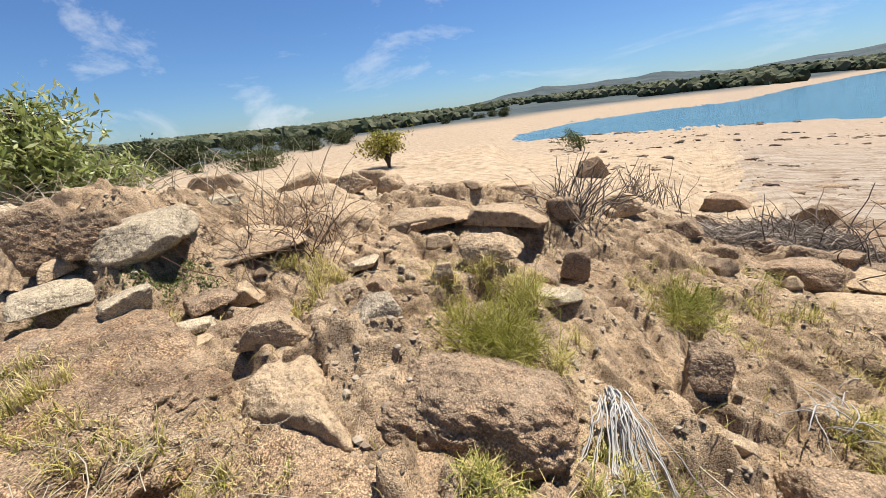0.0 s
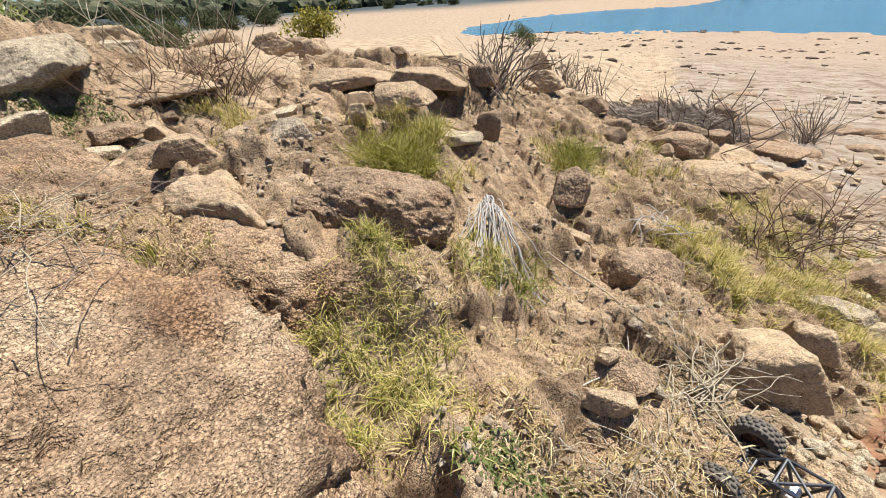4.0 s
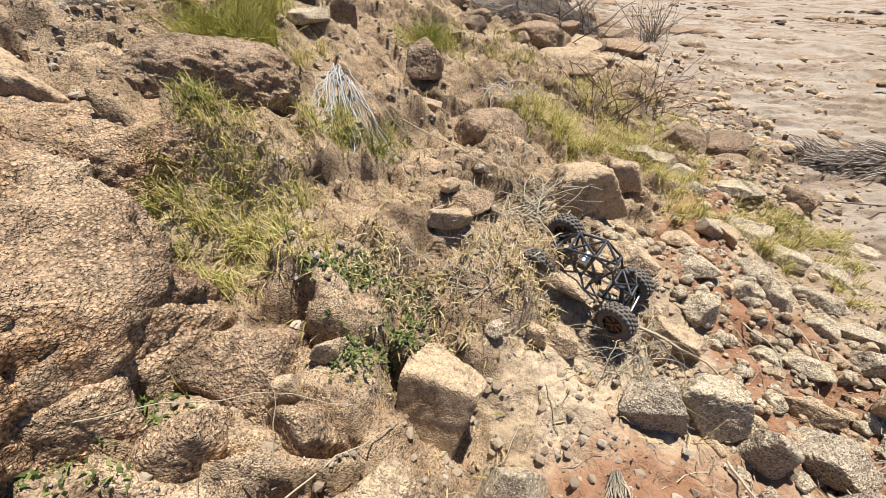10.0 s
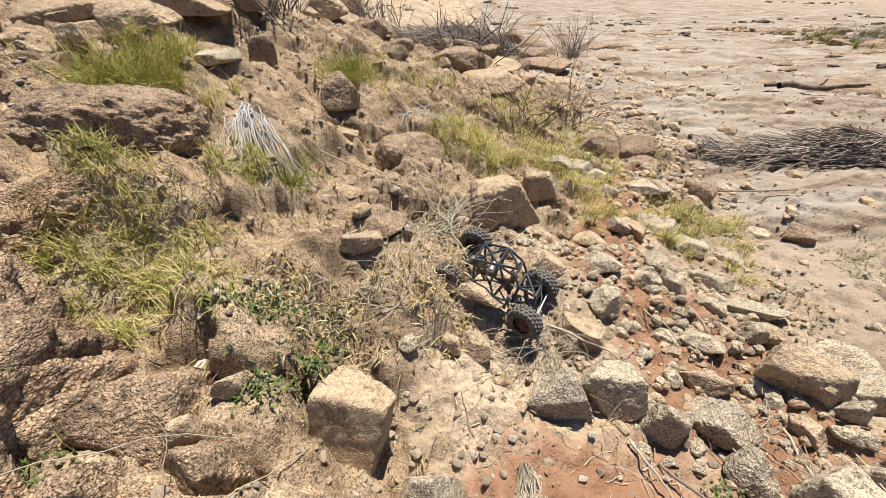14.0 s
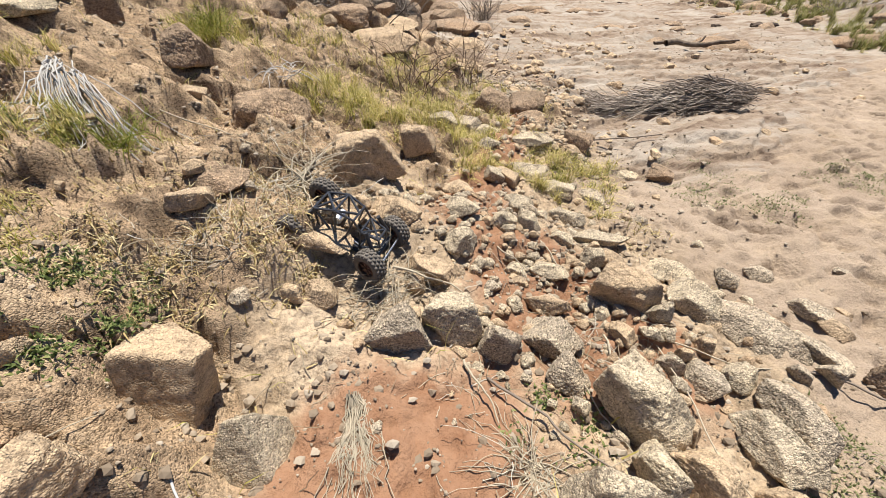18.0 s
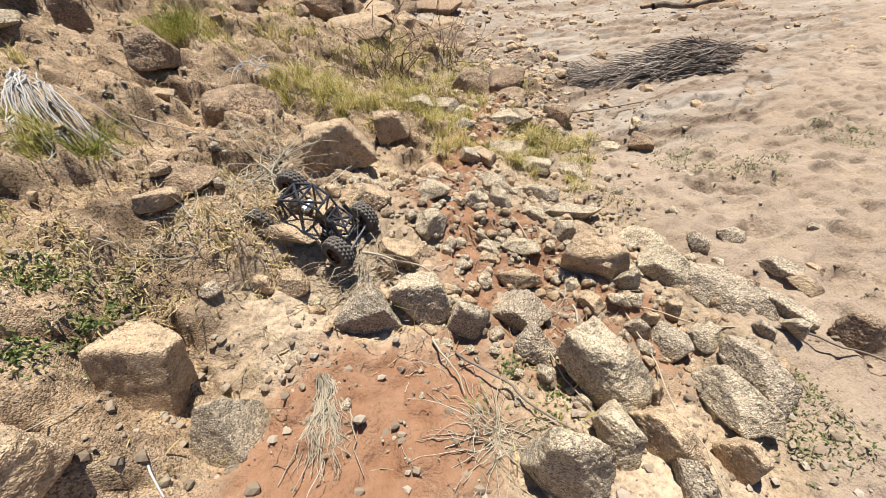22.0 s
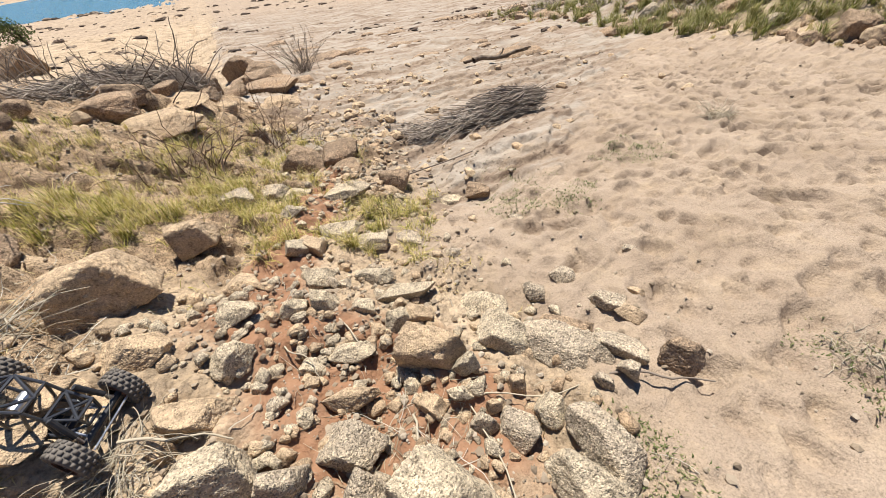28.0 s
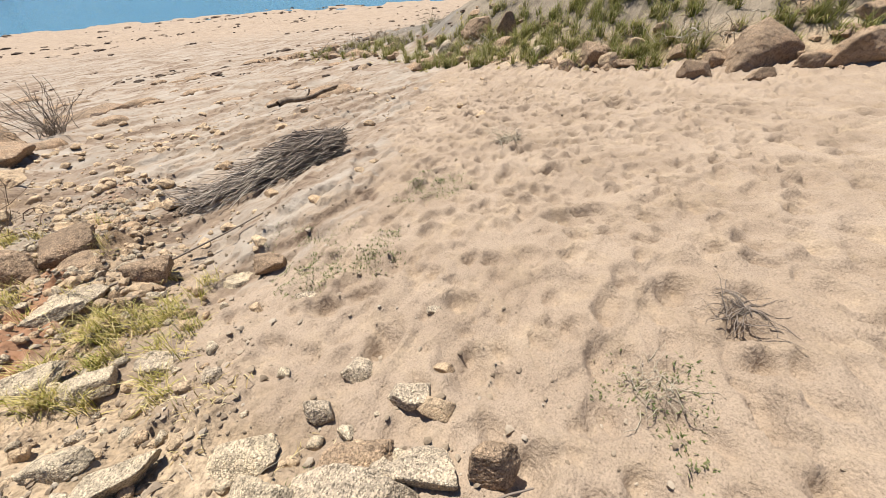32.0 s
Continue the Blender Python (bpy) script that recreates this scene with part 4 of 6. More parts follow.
rock(-4.65, 3.84, (0.48, 0.35, 0.29), 53, 4439, M_TAN, 0.15, (-4, -7), 6, cuts=3, edge=11, slope=0.43)
rock(-4.25, 4.10, (0.39, 0.29, 0.25), 39, 2155, M_TAN, 0.15, (-1, -3), 6, cuts=3, edge=11, slope=0.26)
rock(-4.79, 2.35, (0.35, 0.29, 0.12), 63, 1304, M_PALE, 0.15, (4, 1), 6, cuts=3, edge=20, slope=0.16)
rock(-3.46, 0.94, (0.26, 0.20, 0.07), 73, 1137, M_TAN, 0.15, (-1, -3), 6, cuts=2, edge=15, slope=0.44)
rock(-4.15, 1.01, (0.20, 0.15, 0.10), 77, 3866, M_TAN, 0.15, (0, -5), 6, cuts=2, edge=11, slope=0.17)
rock(-3.02, 2.29, (0.25, 0.21, 0.07), 41, 6515, M_PALE, 0.15, (3, -7), 6, cuts=4, edge=20, slope=0.17)
rock(-2.27, 2.19, (0.15, 0.10, 0.16), 40, 3107, M_TAN, 0.15, (3, 6), 5, cuts=3, edge=15, slope=0.16)
rock(-0.89, 2.08, (0.19, 0.10, 0.06), -7, 3511, M_TAN, 0.15, (-1, 5), 6, cuts=3, edge=20, slope=0.16)
rock(-3.11, 3.10, (0.31, 0.23, 0.11), 47, 2152, M_BROWN, 0.15, (-6, -5), 6, cuts=3, edge=11, slope=0.22)
rock(-1.12, 4.77, (0.33, 0.24, 0.17), 8, 122, M_BROWN, 0.15, (-2, -5), 6, cuts=2, edge=11, slope=0.44)
rock(-0.84, 4.50, (0.30, 0.22, 0.19), -6, 5133, M_BROWN, 0.15, (0, -7), 6, cuts=4, edge=11, slope=0.36)
rock(1.44, 8.25, (0.82, 0.44, 0.41), 34, 1109, M_BROWN, 0.28)
rock(3.40, 11.69, (1.98, 0.69, 0.30), 27, 8538, M_BROWN, 0.4)
rock(8.78, 0.23, (1.05, 0.70, 0.80), -43, 1170, M_BROWN, 0.28)
rock(8.77, -0.86, (0.73, 0.48, 0.50), -50, 6703, M_BROWN, 0.28)
rock(8.62, -0.46, (0.47, 0.31, 0.31), -55, 7276, M_BROWN, 0.28)
rock(8.92, 2.47, (0.68, 0.45, 0.41), -49, 6157, M_BROWN, 0.28)
rock(8.70, 2.12, (0.42, 0.28, 0.36), -57, 5207, M_TAN, 0.28)
rock(10.89, 5.35, (0.55, 0.37, 0.67), -55, 935, M_BROWN, 0.28)
rock(11.10, 6.32, (0.94, 0.62, 0.56), -43, 4752, M_BROWN, 0.28)
rock(7.92, 0.75, (0.48, 0.17, 0.24), -59, 8180, M_BROWN, 0.28)
rock(7.76, 0.04, (0.39, 0.14, 0.19), -47, 839, M_BROWN, 0.28)
rock(8.53, 2.76, (0.40, 0.26, 0.25), -60, 1154, M_BROWN, 0.28)
rock(9.05, 1.13, (0.43, 0.29, 0.24), -42, 3471, M_BROWN, 0.28)
rock(8.61, 0.61, (0.41, 0.27, 0.30), -57, 2921, M_BROWN, 0.28)
rock(9.24, 1.92, (0.39, 0.26, 0.35), -48, 1953, M_TAN, 0.28)
rock(9.23, 3.69, (0.45, 0.30, 0.25), -45, 8499, M_GREY, 0.28)
rock(10.79, 7.12, (0.63, 0.41, 0.46), -61, 2243, M_GREY, 0.28)
rock(-6.68, 5.25, (0.85, 0.56, 0.58), 42, 689, M_TAN, 0.28)
rock(-8.00, 4.20, (0.94, 0.33, 0.47), 29, 4639, M_TAN, 0.28)
rock(-5.41, 4.97, (0.92, 0.32, 0.46), 31, 8746, M_TAN, 0.28)
rock(-6.37, 3.14, (0.86, 0.30, 0.43), 26, 5508, M_TAN, 0.28)
rock(-5.40, 3.66, (0.76, 0.27, 0.38), 47, 7504, M_TAN, 0.28)
rock(-6.88, 1.19, (0.53, 0.35, 0.36), 24, 7718, M_PALE, 0.28)
rock(-7.96, 1.47, (0.78, 0.51, 0.50), 47, 8697, M_TAN, 0.28, level=5)


# ---- loose stones and gravel ----
rng = np.random.RandomState(5)


def stones_zone(x, y):
    """How thickly small stones lie."""
    z = blob(x, y, 0.75, 0.95, 0.55, 0.55) + 0.9 * blob(x, y, 1.25, 0.5, 0.45, 0.35) + 0.7 * blob(x, y, 1.45, 2.6, 0.45, 1.2, -15) + 0.35 * blob(x, y, 1.9, 4.0, 0.5, 0.8) + 0.5 * blob(x, y, 0.3, 1.5, 0.5, 0.4)
    return z + 0.35 * blob(x, y, -2.6, 2.2, 1.2, 0.8) + 0.3 * blob(x, y, 1.3, 5.0, 0.8, 1.5) + 0.12 * blob(x, y, -0.5, 0.7, 0.9, 0.9)


# the boulder field that runs back towards the lake
field = [rock_mesh(700 + k, (0.3, 0.2 + 0.09 * rng.rand(), 0.15 + 0.08 * rng.rand()), (M_TAN, M_BROWN, M_TAN)[k % 3], 4, 6, 34.0, 0.06, 0, 0.03) for k in range(14)]
count, near_rocks, rest = 0, 0, {"tan_granite": [], "brown_granite": []}
while count < 110:
    x, y = rng.uniform(-6.5, 0.9), rng.uniform(1.5, 9.5)
    if rng.rand() > 0.95 * blob(x, y, -2.8, 4.6, 2.6, 2.4) + 0.8 * blob(x, y, -0.3, 6.2, 1.0, 2.2) + 0.5 * blob(x, y, -3.2, 2.0, 1.5, 0.6):
        continue
    s = 0.06 + 0.24 * rng.rand() ** 2.4
    me = field[rng.randint(14)]
    m = pose(x, y, ground_z(x, y) + s * 0.1, rng.uniform(-14, 14), rng.uniform(-14, 14), rng.uniform(0, 360)) @ Matrix.Diagonal((s / 0.3, s / 0.3, s / 0.3, 1))
    if s > 0.11:
        ob = new("rock", me)
        ob.matrix_world = m
        tagged(ob, "weathered tan rock in the boulder field", "rock", "boulder field towards the lake")
        near_rocks += 1
    else:
        rest[me.materials[0].name].append((me, m))
    count += 1
for key, some in rest.items():
    joined("stones", [a for a, b in some], [b for a, b in some], "small weathered stones between the boulders", "stones")
small = [rock_mesh(600 + k, (0.08, 0.05 + 0.024 * rng.rand(), 0.04 + 0.024 * rng.rand()), (M_TAN, M_PALE, M_PALE, M_GREY)[k % 4], 4, 4, 18.0) for k in range(16)]
count = 0
while count < 298:
    x, y = rng.uniform(-3.2, 2.4), rng.uniform(0.1, 5.5)
    if rng.rand() > stones_zone(x, y):
        continue
    s = 0.03 + 0.06 * rng.rand() ** 1.5
    ob = new("stone", small[rng.randint(16)])
    ob.matrix_world = pose(x, y, ground_z(x, y) + s * 0.22, rng.uniform(-20, 20), rng.uniform(-20, 20), rng.uniform(0, 360)) @ Matrix.Diagonal((s / 0.08, s / 0.08, s / 0.08, 1))
    tagged(ob, "small pale granite stone among the rubble", "stone", "loose stones of the rubble")
    count += 1


# the smaller stones that fill the rubble
fill, filler = [], [rock_mesh(660 + k, (0.08, 0.05 + 0.024 * rng.rand(), 0.04 + 0.024 * rng.rand()), M_PALE if k % 2 else M_TAN, 3, 6, 34.0) for k in range(8)]
while len(fill) < 900:
    x, y = rng.uniform(-0.4, 2.4), rng.uniform(0.0, 4.5)
    if rng.rand() > stones_zone(x, y) - 0.1:
        continue
    s = 0.025 + 0.055 * rng.rand() ** 1.8
    fill.append((filler[len(fill) % 8], pose(x, y, ground_z(x, y) + s * 0.12, rng.uniform(-20, 20), rng.uniform(-20, 20), rng.uniform(0, 360)) @ Matrix.Diagonal((s / 0.08, s / 0.08, s / 0.08, 1))))
for k in (0, 1):
    some = fill[k::2]
    joined("stones", [a for a, b in some], [b for a, b in some], "small pale granite stones filling the rubble", "stones")

# stones lying about on the crust beside the sand
scatter_stones = []
while len(scatter_stones) < 640:
    x, y = rng.uniform(0.9, 7.5), rng.uniform(2.4, 9.5)
    if rng.rand() > 0.9 * blob(x, y, 1.9, 4.3, 0.6, 1.3) + 0.35 * blob(x, y, 2.6, 6.5, 1.5, 1.8) + 0.5 * blob(x, y, 1.6, 3.0, 0.4, 0.8) + 0.03:
        continue
    s = 0.025 + 0.14 * rng.rand() ** 3
    scatter_stones.append((small[4 * rng.randint(4)], pose(x, y, ground_z(x, y) + s * 0.1, rng.uniform(-12, 12), rng.uniform(-12, 12), rng.uniform(0, 360)) @ Matrix.Diagonal((s / 0.08, s / 0.08, s / 0.1, 1))))
joined("stones", [a for a, b in scatter_stones], [b for a, b in scatter_stones], "flat tan stones strewn over pale lake-bed crust", "stones")


def gravel():
    v, f = ico(1)
    n = 90000
    x, y = np.concatenate([rng.uniform(-4.6, 2.6, n), rng.uniform(1.5, 9, n // 6)]), np.concatenate([rng.uniform(-0.2, 5.0, n), rng.uniform(-0.5, 9, n // 6)])
    d = np.where(np.arange(len(x)) < n, 0.05 + 0.16 * (1 - sandiness(x, y)) + stones_zone(x, y) * 0.55 + 0.25 * clay(x, y), 0.05 + 0.35 * pale_crust(x, y))
    keep = rng.rand(len(x)) < d * (0.35 + step(-0.3, 0.5, fbm(x * 2.2, y * 2.2, 0.6, 3, 47)))
    P = np.column_stack([x, y])[keep][:26000]
    S = 0.003 + 0.014 * rng.rand(len(P)) ** 4
    Z = height(P[:, 0], P[:, 1]) + relief(P[:, 0], P[:, 1])
    J = 1 + 0.38 * rng.uniform(-1, 1, (len(P), len(v), 1))
    V = v[None] * J * S[:, None, None] * np.array([1.15, 1, 0.7]) + np.column_stack([P, Z + S * 0.25])[:, None]
    Fc = f[None] + (np.arange(len(P)) * len(v))[:, None, None]
    me = mesh_of("gravel", V.reshape(-1, 3), Fc.reshape(-1, 3), M_GRAVEL, False)
    tagged(new("gravel", me), "fine tan and grey granite gravel scattered on earth", "gravel", kind="stuff")


def island_material(name, stops, rough=0.8, spec=0.2, through=0.0):
    m, n, l, b = material(name, rough, spec)
    g = n.new("ShaderNodeNewGeometry")
    col = ramp(n, l, g.outputs["Random Per Island"], [(p, tuple(0.72 * v for v in c)) for p, c in stops])
    l.new(col, b.inputs["Base Color"])
    if through:
        t = n.new("ShaderNodeBsdfTranslucent")
        l.new(col, t.inputs["Color"])
        mx = n.new("ShaderNodeMixShader")
        mx.inputs[0].default_value = through
        l.new(b.outputs[0], mx.inputs[1])
        l.new(t.outputs[0], mx.inputs[2])
        l.new(mx.outputs[0], n["Material Output"].inputs["Surface"])
    return m


M_GRAVEL = island_material("gravel_stone", [(0, (0.21, 0.155, 0.103)), (0.4, (0.3, 0.225, 0.15)), (0.8, (0.38, 0.3, 0.21)), (1, (0.47, 0.39, 0.29))], 0.9)
gravel()

# ---- grasses, herbs and straw ----
KINDS = {
    "green": (0.03, 0.13, 0.0034, 0.8, "green and yellow-green grass in hollows of the slope", "grass",
              [(0, (0.12, 0.14, 0.03)), (0.25, (0.33, 0.34, 0.06)), (0.5, (0.62, 0.53, 0.14)), (1, (0.82, 0.66, 0.32))]),
    "yellow": (0.05, 0.18, 0.0036, 0.75, "yellowing bunch grass between the stones", "grass",
               [(0, (0.2, 0.19, 0.035)), (0.3, (0.48, 0.43, 0.085)), (0.6, (0.7, 0.56, 0.19)), (1, (0.8, 0.64, 0.33))]),
    "dry": (0.02, 0.085, 0.0045, 0.95, "dry straw-coloured grass matted over the earth", "grass",
            [(0, (0.28, 0.19, 0.075)), (0.3, (0.52, 0.385, 0.16)), (0.7, (0.7, 0.56, 0.27)), (1, (0.8, 0.68, 0.4))]),
    "herb": (0.012, 0.032, 0.0085, 1.0, "low dark green herbs creeping over the soil", "herb",
             [(0, (0.07, 0.1, 0.025)), (0.5, (0.17, 0.21, 0.06)), (1, (0.36, 0.36, 0.13))]),
    "tussock": (0.18, 0.4, 0.014, 0.6, "yellow-green tussock grass on the rocky knoll", "grass",
                [(0, (0.131, 0.148, 0.0328)), (0.4, (0.279, 0.271, 0.0656)), (0.75, (0.41, 0.353, 0.139)), (1, (0.476, 0.385, 0.213))]),
    "sparse": (0.01, 0.028, 0.0055, 1.0, "sparse grey-green weeds on the sand", "weed",
               [(0, (0.1, 0.125, 0.04)), (0.5, (0.22, 0.24, 0.09)), (1, (0.4, 0.35, 0.18))]),
}
GROWN = {k: [] for k in KINDS}
STRAW = []


def scatter(cx, cy, rx, ry, turn, n):
    a, r = rng.uniform(0, 2 * math.pi, n), np.sqrt(rng.rand(n)) * (0.85 + 0.5 * rng.rand(n))
    u, v = r * np.cos(a) * rx, r * np.sin(a) * ry
    c, s = math.cos(radians(turn)), math.sin(radians(turn))
    return cx + u * c - v * s, cy + u * s + v * c


def patch(kind, cx, cy, rx, ry, turn, n):
    """A ragged patch of one kind of growth; grass stands in small bunches."""
    if kind == "straw":
        STRAW.append(np.column_stack(scatter(cx, cy, rx, ry, turn, n)))
        return
    if kind == "sparse":
        n = int(n * 2.4)
    bunches = max(8, n // 26)
    bx, by = scatter(cx, cy, rx, ry, turn, bunches)
    keep = fbm(bx * 6, by * 6, 0.3, 3, 17) > -0.25
    bx, by = bx[keep], by[keep]
    k = rng.randint(len(bx), size=n)
    spread = 0.022 if kind in ("green", "yellow") else 0.032
    if kind == "dry":
        n = int(n * 0.26)
        k = k[:n]
    GROWN[kind].append(np.column_stack([bx[k] + rng.normal(0, spread, n), by[k] + rng.normal(0, spread, n), k * 0.37 % 1]))


def blades(P, length, width, lean, bend=0.5):
    """Bent tapering ribbons rooted at P."""
    n = len(P)
    a = rng.uniform(0, 2 * math.pi, n)
    tilt = np.abs(rng.normal(0, lean, n)).clip(0, 1.45)
    out = np.column_stack([np.cos(a), np.sin(a)])
    side = np.column_stack([-np.sin(a), np.cos(a), np.zeros(n)]) * (width * (0.6 + 0.8 * rng.rand(n)))[:, None] * 0.5

    def at(s, extra):
        t = np.minimum(tilt + extra, 1.6)
        return np.column_stack([out * (np.sin(t) * length * s)[:, None], np.cos(t) * length * s])

    p1 = P + at(0.5, 0.0)
    p2 = P + at(1.0, bend * (0.3 + rng.rand(n)))
    V = np.stack([P - side, P + side, p1 - side * 0.8, p1 + side * 0.8, p2], 1)
    base = (np.arange(n) * 5)[:, None]
    return V.reshape(-1, 3), np.concatenate([base + [0, 1, 3], base + [0, 3, 2], base + [2, 3, 4]]).reshape(-1, 3)


def tubes(paths, radius, taper=0.5, sides=3):
    """Thin round stems along polylines (n, k, 3)."""
    n, k, _ = paths.shape
    t = np.gradient(paths, axis=1)
    t /= np.linalg.norm(t, axis=2)[..., None] + 1e-9
    ref = np.where(np.abs(t[..., 2:3]) > 0.9, np.array([1.0, 0, 0]), np.array([0, 0, 1.0]))
    u = np.cross(t, ref)
    u /= np.linalg.norm(u, axis=2)[..., None] + 1e-9
    w = np.cross(t, u)
    r = np.asarray(radius).reshape(-1, 1) * np.linspace(1, taper, k)[None]
    rings = [paths + (u * math.cos(2 * math.pi * j / sides) + w * math.sin(2 * math.pi * j / sides)) * r[..., None] for j in range(sides)]
    V = np.stack(rings, 2).reshape(-1, 3)
    idx = np.arange(n * k * sides).reshape(n, k, sides)
    F = [np.stack([idx[:, :-1, j], idx[:, :-1, (j + 1) % sides], idx[:, 1:, (j + 1) % sides], idx[:, 1:, j]], -1).reshape(-1, 4) for j in range(sides)]
    return V, np.concatenate(F)


def wander(P, length, up, k=6, curl=0.25, droop=0.0):
    """Slightly crooked stem paths from P. up: rise for each length."""
    n = len(P)
    a = rng.uniform(0, 2 * math.pi, n)
    d = np.column_stack([np.cos(a), np.sin(a), np.broadcast_to(up, n)])
    d /= np.linalg.norm(d, axis=1)[:, None]
    out, p = [np.array(P, float)], np.array(P, float)
    for _ in range(k - 1):
        d = d + rng.normal(0, curl, (n, 3)) - np.array([0, 0, droop])
        d /= np.linalg.norm(d, axis=1)[:, None]
        p = p + d * (np.asarray(length).reshape(-1, 1) / (k - 1))
        out.append(p)
    return np.stack(out, 1)


def on_ground(paths, lift=0.004):
    """Lay stems that would sink into the ground upon it."""
    g = height(paths[..., 0], paths[..., 1]) + relief(paths[..., 0], paths[..., 1]) + lift
    paths[..., 2] = np.maximum(paths[..., 2], g)
    return paths


patch("green", -1.32, 0.98, 0.25, 0.38, 30, 1100)
patch("dry", -1.26, 1.03, 0.21, 0.32, 31, 700)
patch("yellow", -1.98, 2.28, 0.25, 0.42, 62, 1500)
patch("green", -1.15, 3.22, 0.29, 0.37, 63, 700)
patch("herb", -3.70, 1.34, 0.21, 0.13, 38, 700)
patch("yellow", -3.15, 1.92, 0.28, 0.31, 29, 900)
patch("green", -3.42, 1.11, 0.29, 0.10, 18, 700)
patch("green", -3.63, 0.89, 0.79, 0.12, 14, 900)
patch("straw", -2.27, 0.51, 0.26, 0.31, 26, 140)
patch("yellow", 0.56, 3.69, 0.9, 1.1, 43, 2600)
patch("green", 0.75, 3.69, 0.70, 0.53, 41, 900)
patch("herb", -0.79, 0.71, 0.17, 0.17, 17, 900)
patch("dry", -0.57, 1.03, 0.31, 0.17, 20, 950)
patch("yellow", -1.69, 1.89, 0.28, 0.13, 56, 500)
patch("green", -1.38, 0.87, 0.27, 0.25, 12, 2000)
patch("dry", -0.59, 0.93, 0.49, 0.26, 13, 1600)
patch("green", -1.31, 1.59, 0.13, 0.25, 55, 900)
patch("dry", -0.46, 0.82, 0.28, 0.25, 2, 950)
patch("herb", -0.81, 0.71, 0.13, 0.20, 0, 500)
patch("dry", -0.41, 1.41, 0.30, 0.20, 22, 1100)
patch("yellow", 0.45, 3.0, 0.6, 0.7, 27, 1500)
patch("dry", 0.45, 3.1, 0.6, 0.7, 27, 3000)
patch("yellow", -0.14, 2.66, 0.3, 0.4, 26, 1800)
patch("yellow", 0.56, 2.44, 0.26, 0.49, 15, 1800)
patch("green", 1.46, 2.09, 0.26, 0.24, -6, 500)
patch("sparse", 3.46, 1.82, 0.27, 0.25, -21, 260)
patch("sparse", 2.52, 1.70, 0.31, 0.20, -28, 300)
patch("herb", 0.64, 0.30, 0.14, 0.12, -12, 380)
patch("sparse", 1.47, 0.13, 0.15, 0.16, -14, 420)
patch("straw", 0.08, 0.85, 0.13, 0.08, -5, 120)
patch("straw", 0.93, 0.55, 0.14, 0.14, -12, 60)
patch("straw", -0.30, 1.69, 0.15, 0.25, 33, 60)
patch("straw", -0.20, 1.36, 0.23, 0.14, 10, 70)
patch("straw", 0.35, 0.54, 0.16, 0.09, -10, 30)
patch("straw", 0.46, 0.17, 0.09, 0.09, -12, 60)
patch("green", -0.73, 4.35, 0.14, 0.33, 46, 300)
patch("dry", 1.52, 1.36, 0.16, 0.24, -15, 500)
patch("sparse", 2.47, 1.91, 0.59, 0.25, -70, 420)
patch("sparse", 3.47, 1.85, 0.24, 0.26, -71, 300)
patch("sparse", 2.40, -0.01, 0.14, 0.19, -59, 220)
patch("sparse", 1.51, 0.73, 0.04, 0.04, -56, 60)
patch("yellow", 1.30, 2.07, 0.45, 0.37, -57, 1100)
patch("dry", 4.59, 1.77, 0.11, 0.32, -77, 160)
patch("dry", 1.58, 0.87, 0.04, 0.05, -58, 60)
patch("herb", -1.20, 0.22, 0.11, 0.07, 14, 420)
patch("herb", -3.60, 1.43, 0.22, 0.14, 46, 900)
patch("green", -1.56, 1.22, 0.09, 0.05, 36, 250)
patch("yellow", -0.74, 3.68, 0.34, 0.42, 58, 400)
patch("dry", -1.16, 1.42, 0.40, 0.21, 43, 1500)
patch("dry", -0.58, 1.18, 0.27, 0.34, 31, 950)
patch("dry", 0.43, 3.22, 0.87, 0.65, 45, 1500)
patch("yellow", 1.47, 2.30, 0.49, 0.48, 11, 500)
patch("sparse", 2.19, 1.70, 0.16, 0.20, -4, 200)
patch("yellow", 11.43, 12.96, 0.72, 2.15, 2, 700)
patch("yellow", 10.94, 7.44, 4.64, 2.06, -112, 1500)
patch("yellow", 9.44, 2.67, 1.78, 0.67, -104, 1500)
patch("yellow", 10.59, 7.32, 4.03, 1.42, -104, 900)
patch("dry", -1.22, 0.80, 0.19, 0.13, 28, 900)
patch("dry", -0.74, 0.90, 0.17, 0.23, 28, 600)
patch("straw", -0.55, 0.99, 0.24, 0.11, 29, 120)
patch("straw", -0.29, 1.47, 0.50, 0.45, 45, 60)
patch("yellow", -1.98, 2.28, 0.25, 0.4, 60, 800)
patch("yellow", -1.10, 3.24, 0.37, 0.40, 63, 700)
patch("dry", 0.37, 3.47, 1.43, 0.82, 47, 1400)
patch("yellow", 0.71, 3.71, 0.97, 0.89, 46, 700)
patch("dry", -0.47, 1.17, 0.22, 0.15, 5, 600)
patch("dry", 0.14, 3.49, 1.00, 1.36, 37, 1200)
patch("straw", -0.38, 1.62, 0.29, 0.19, 30, 60)


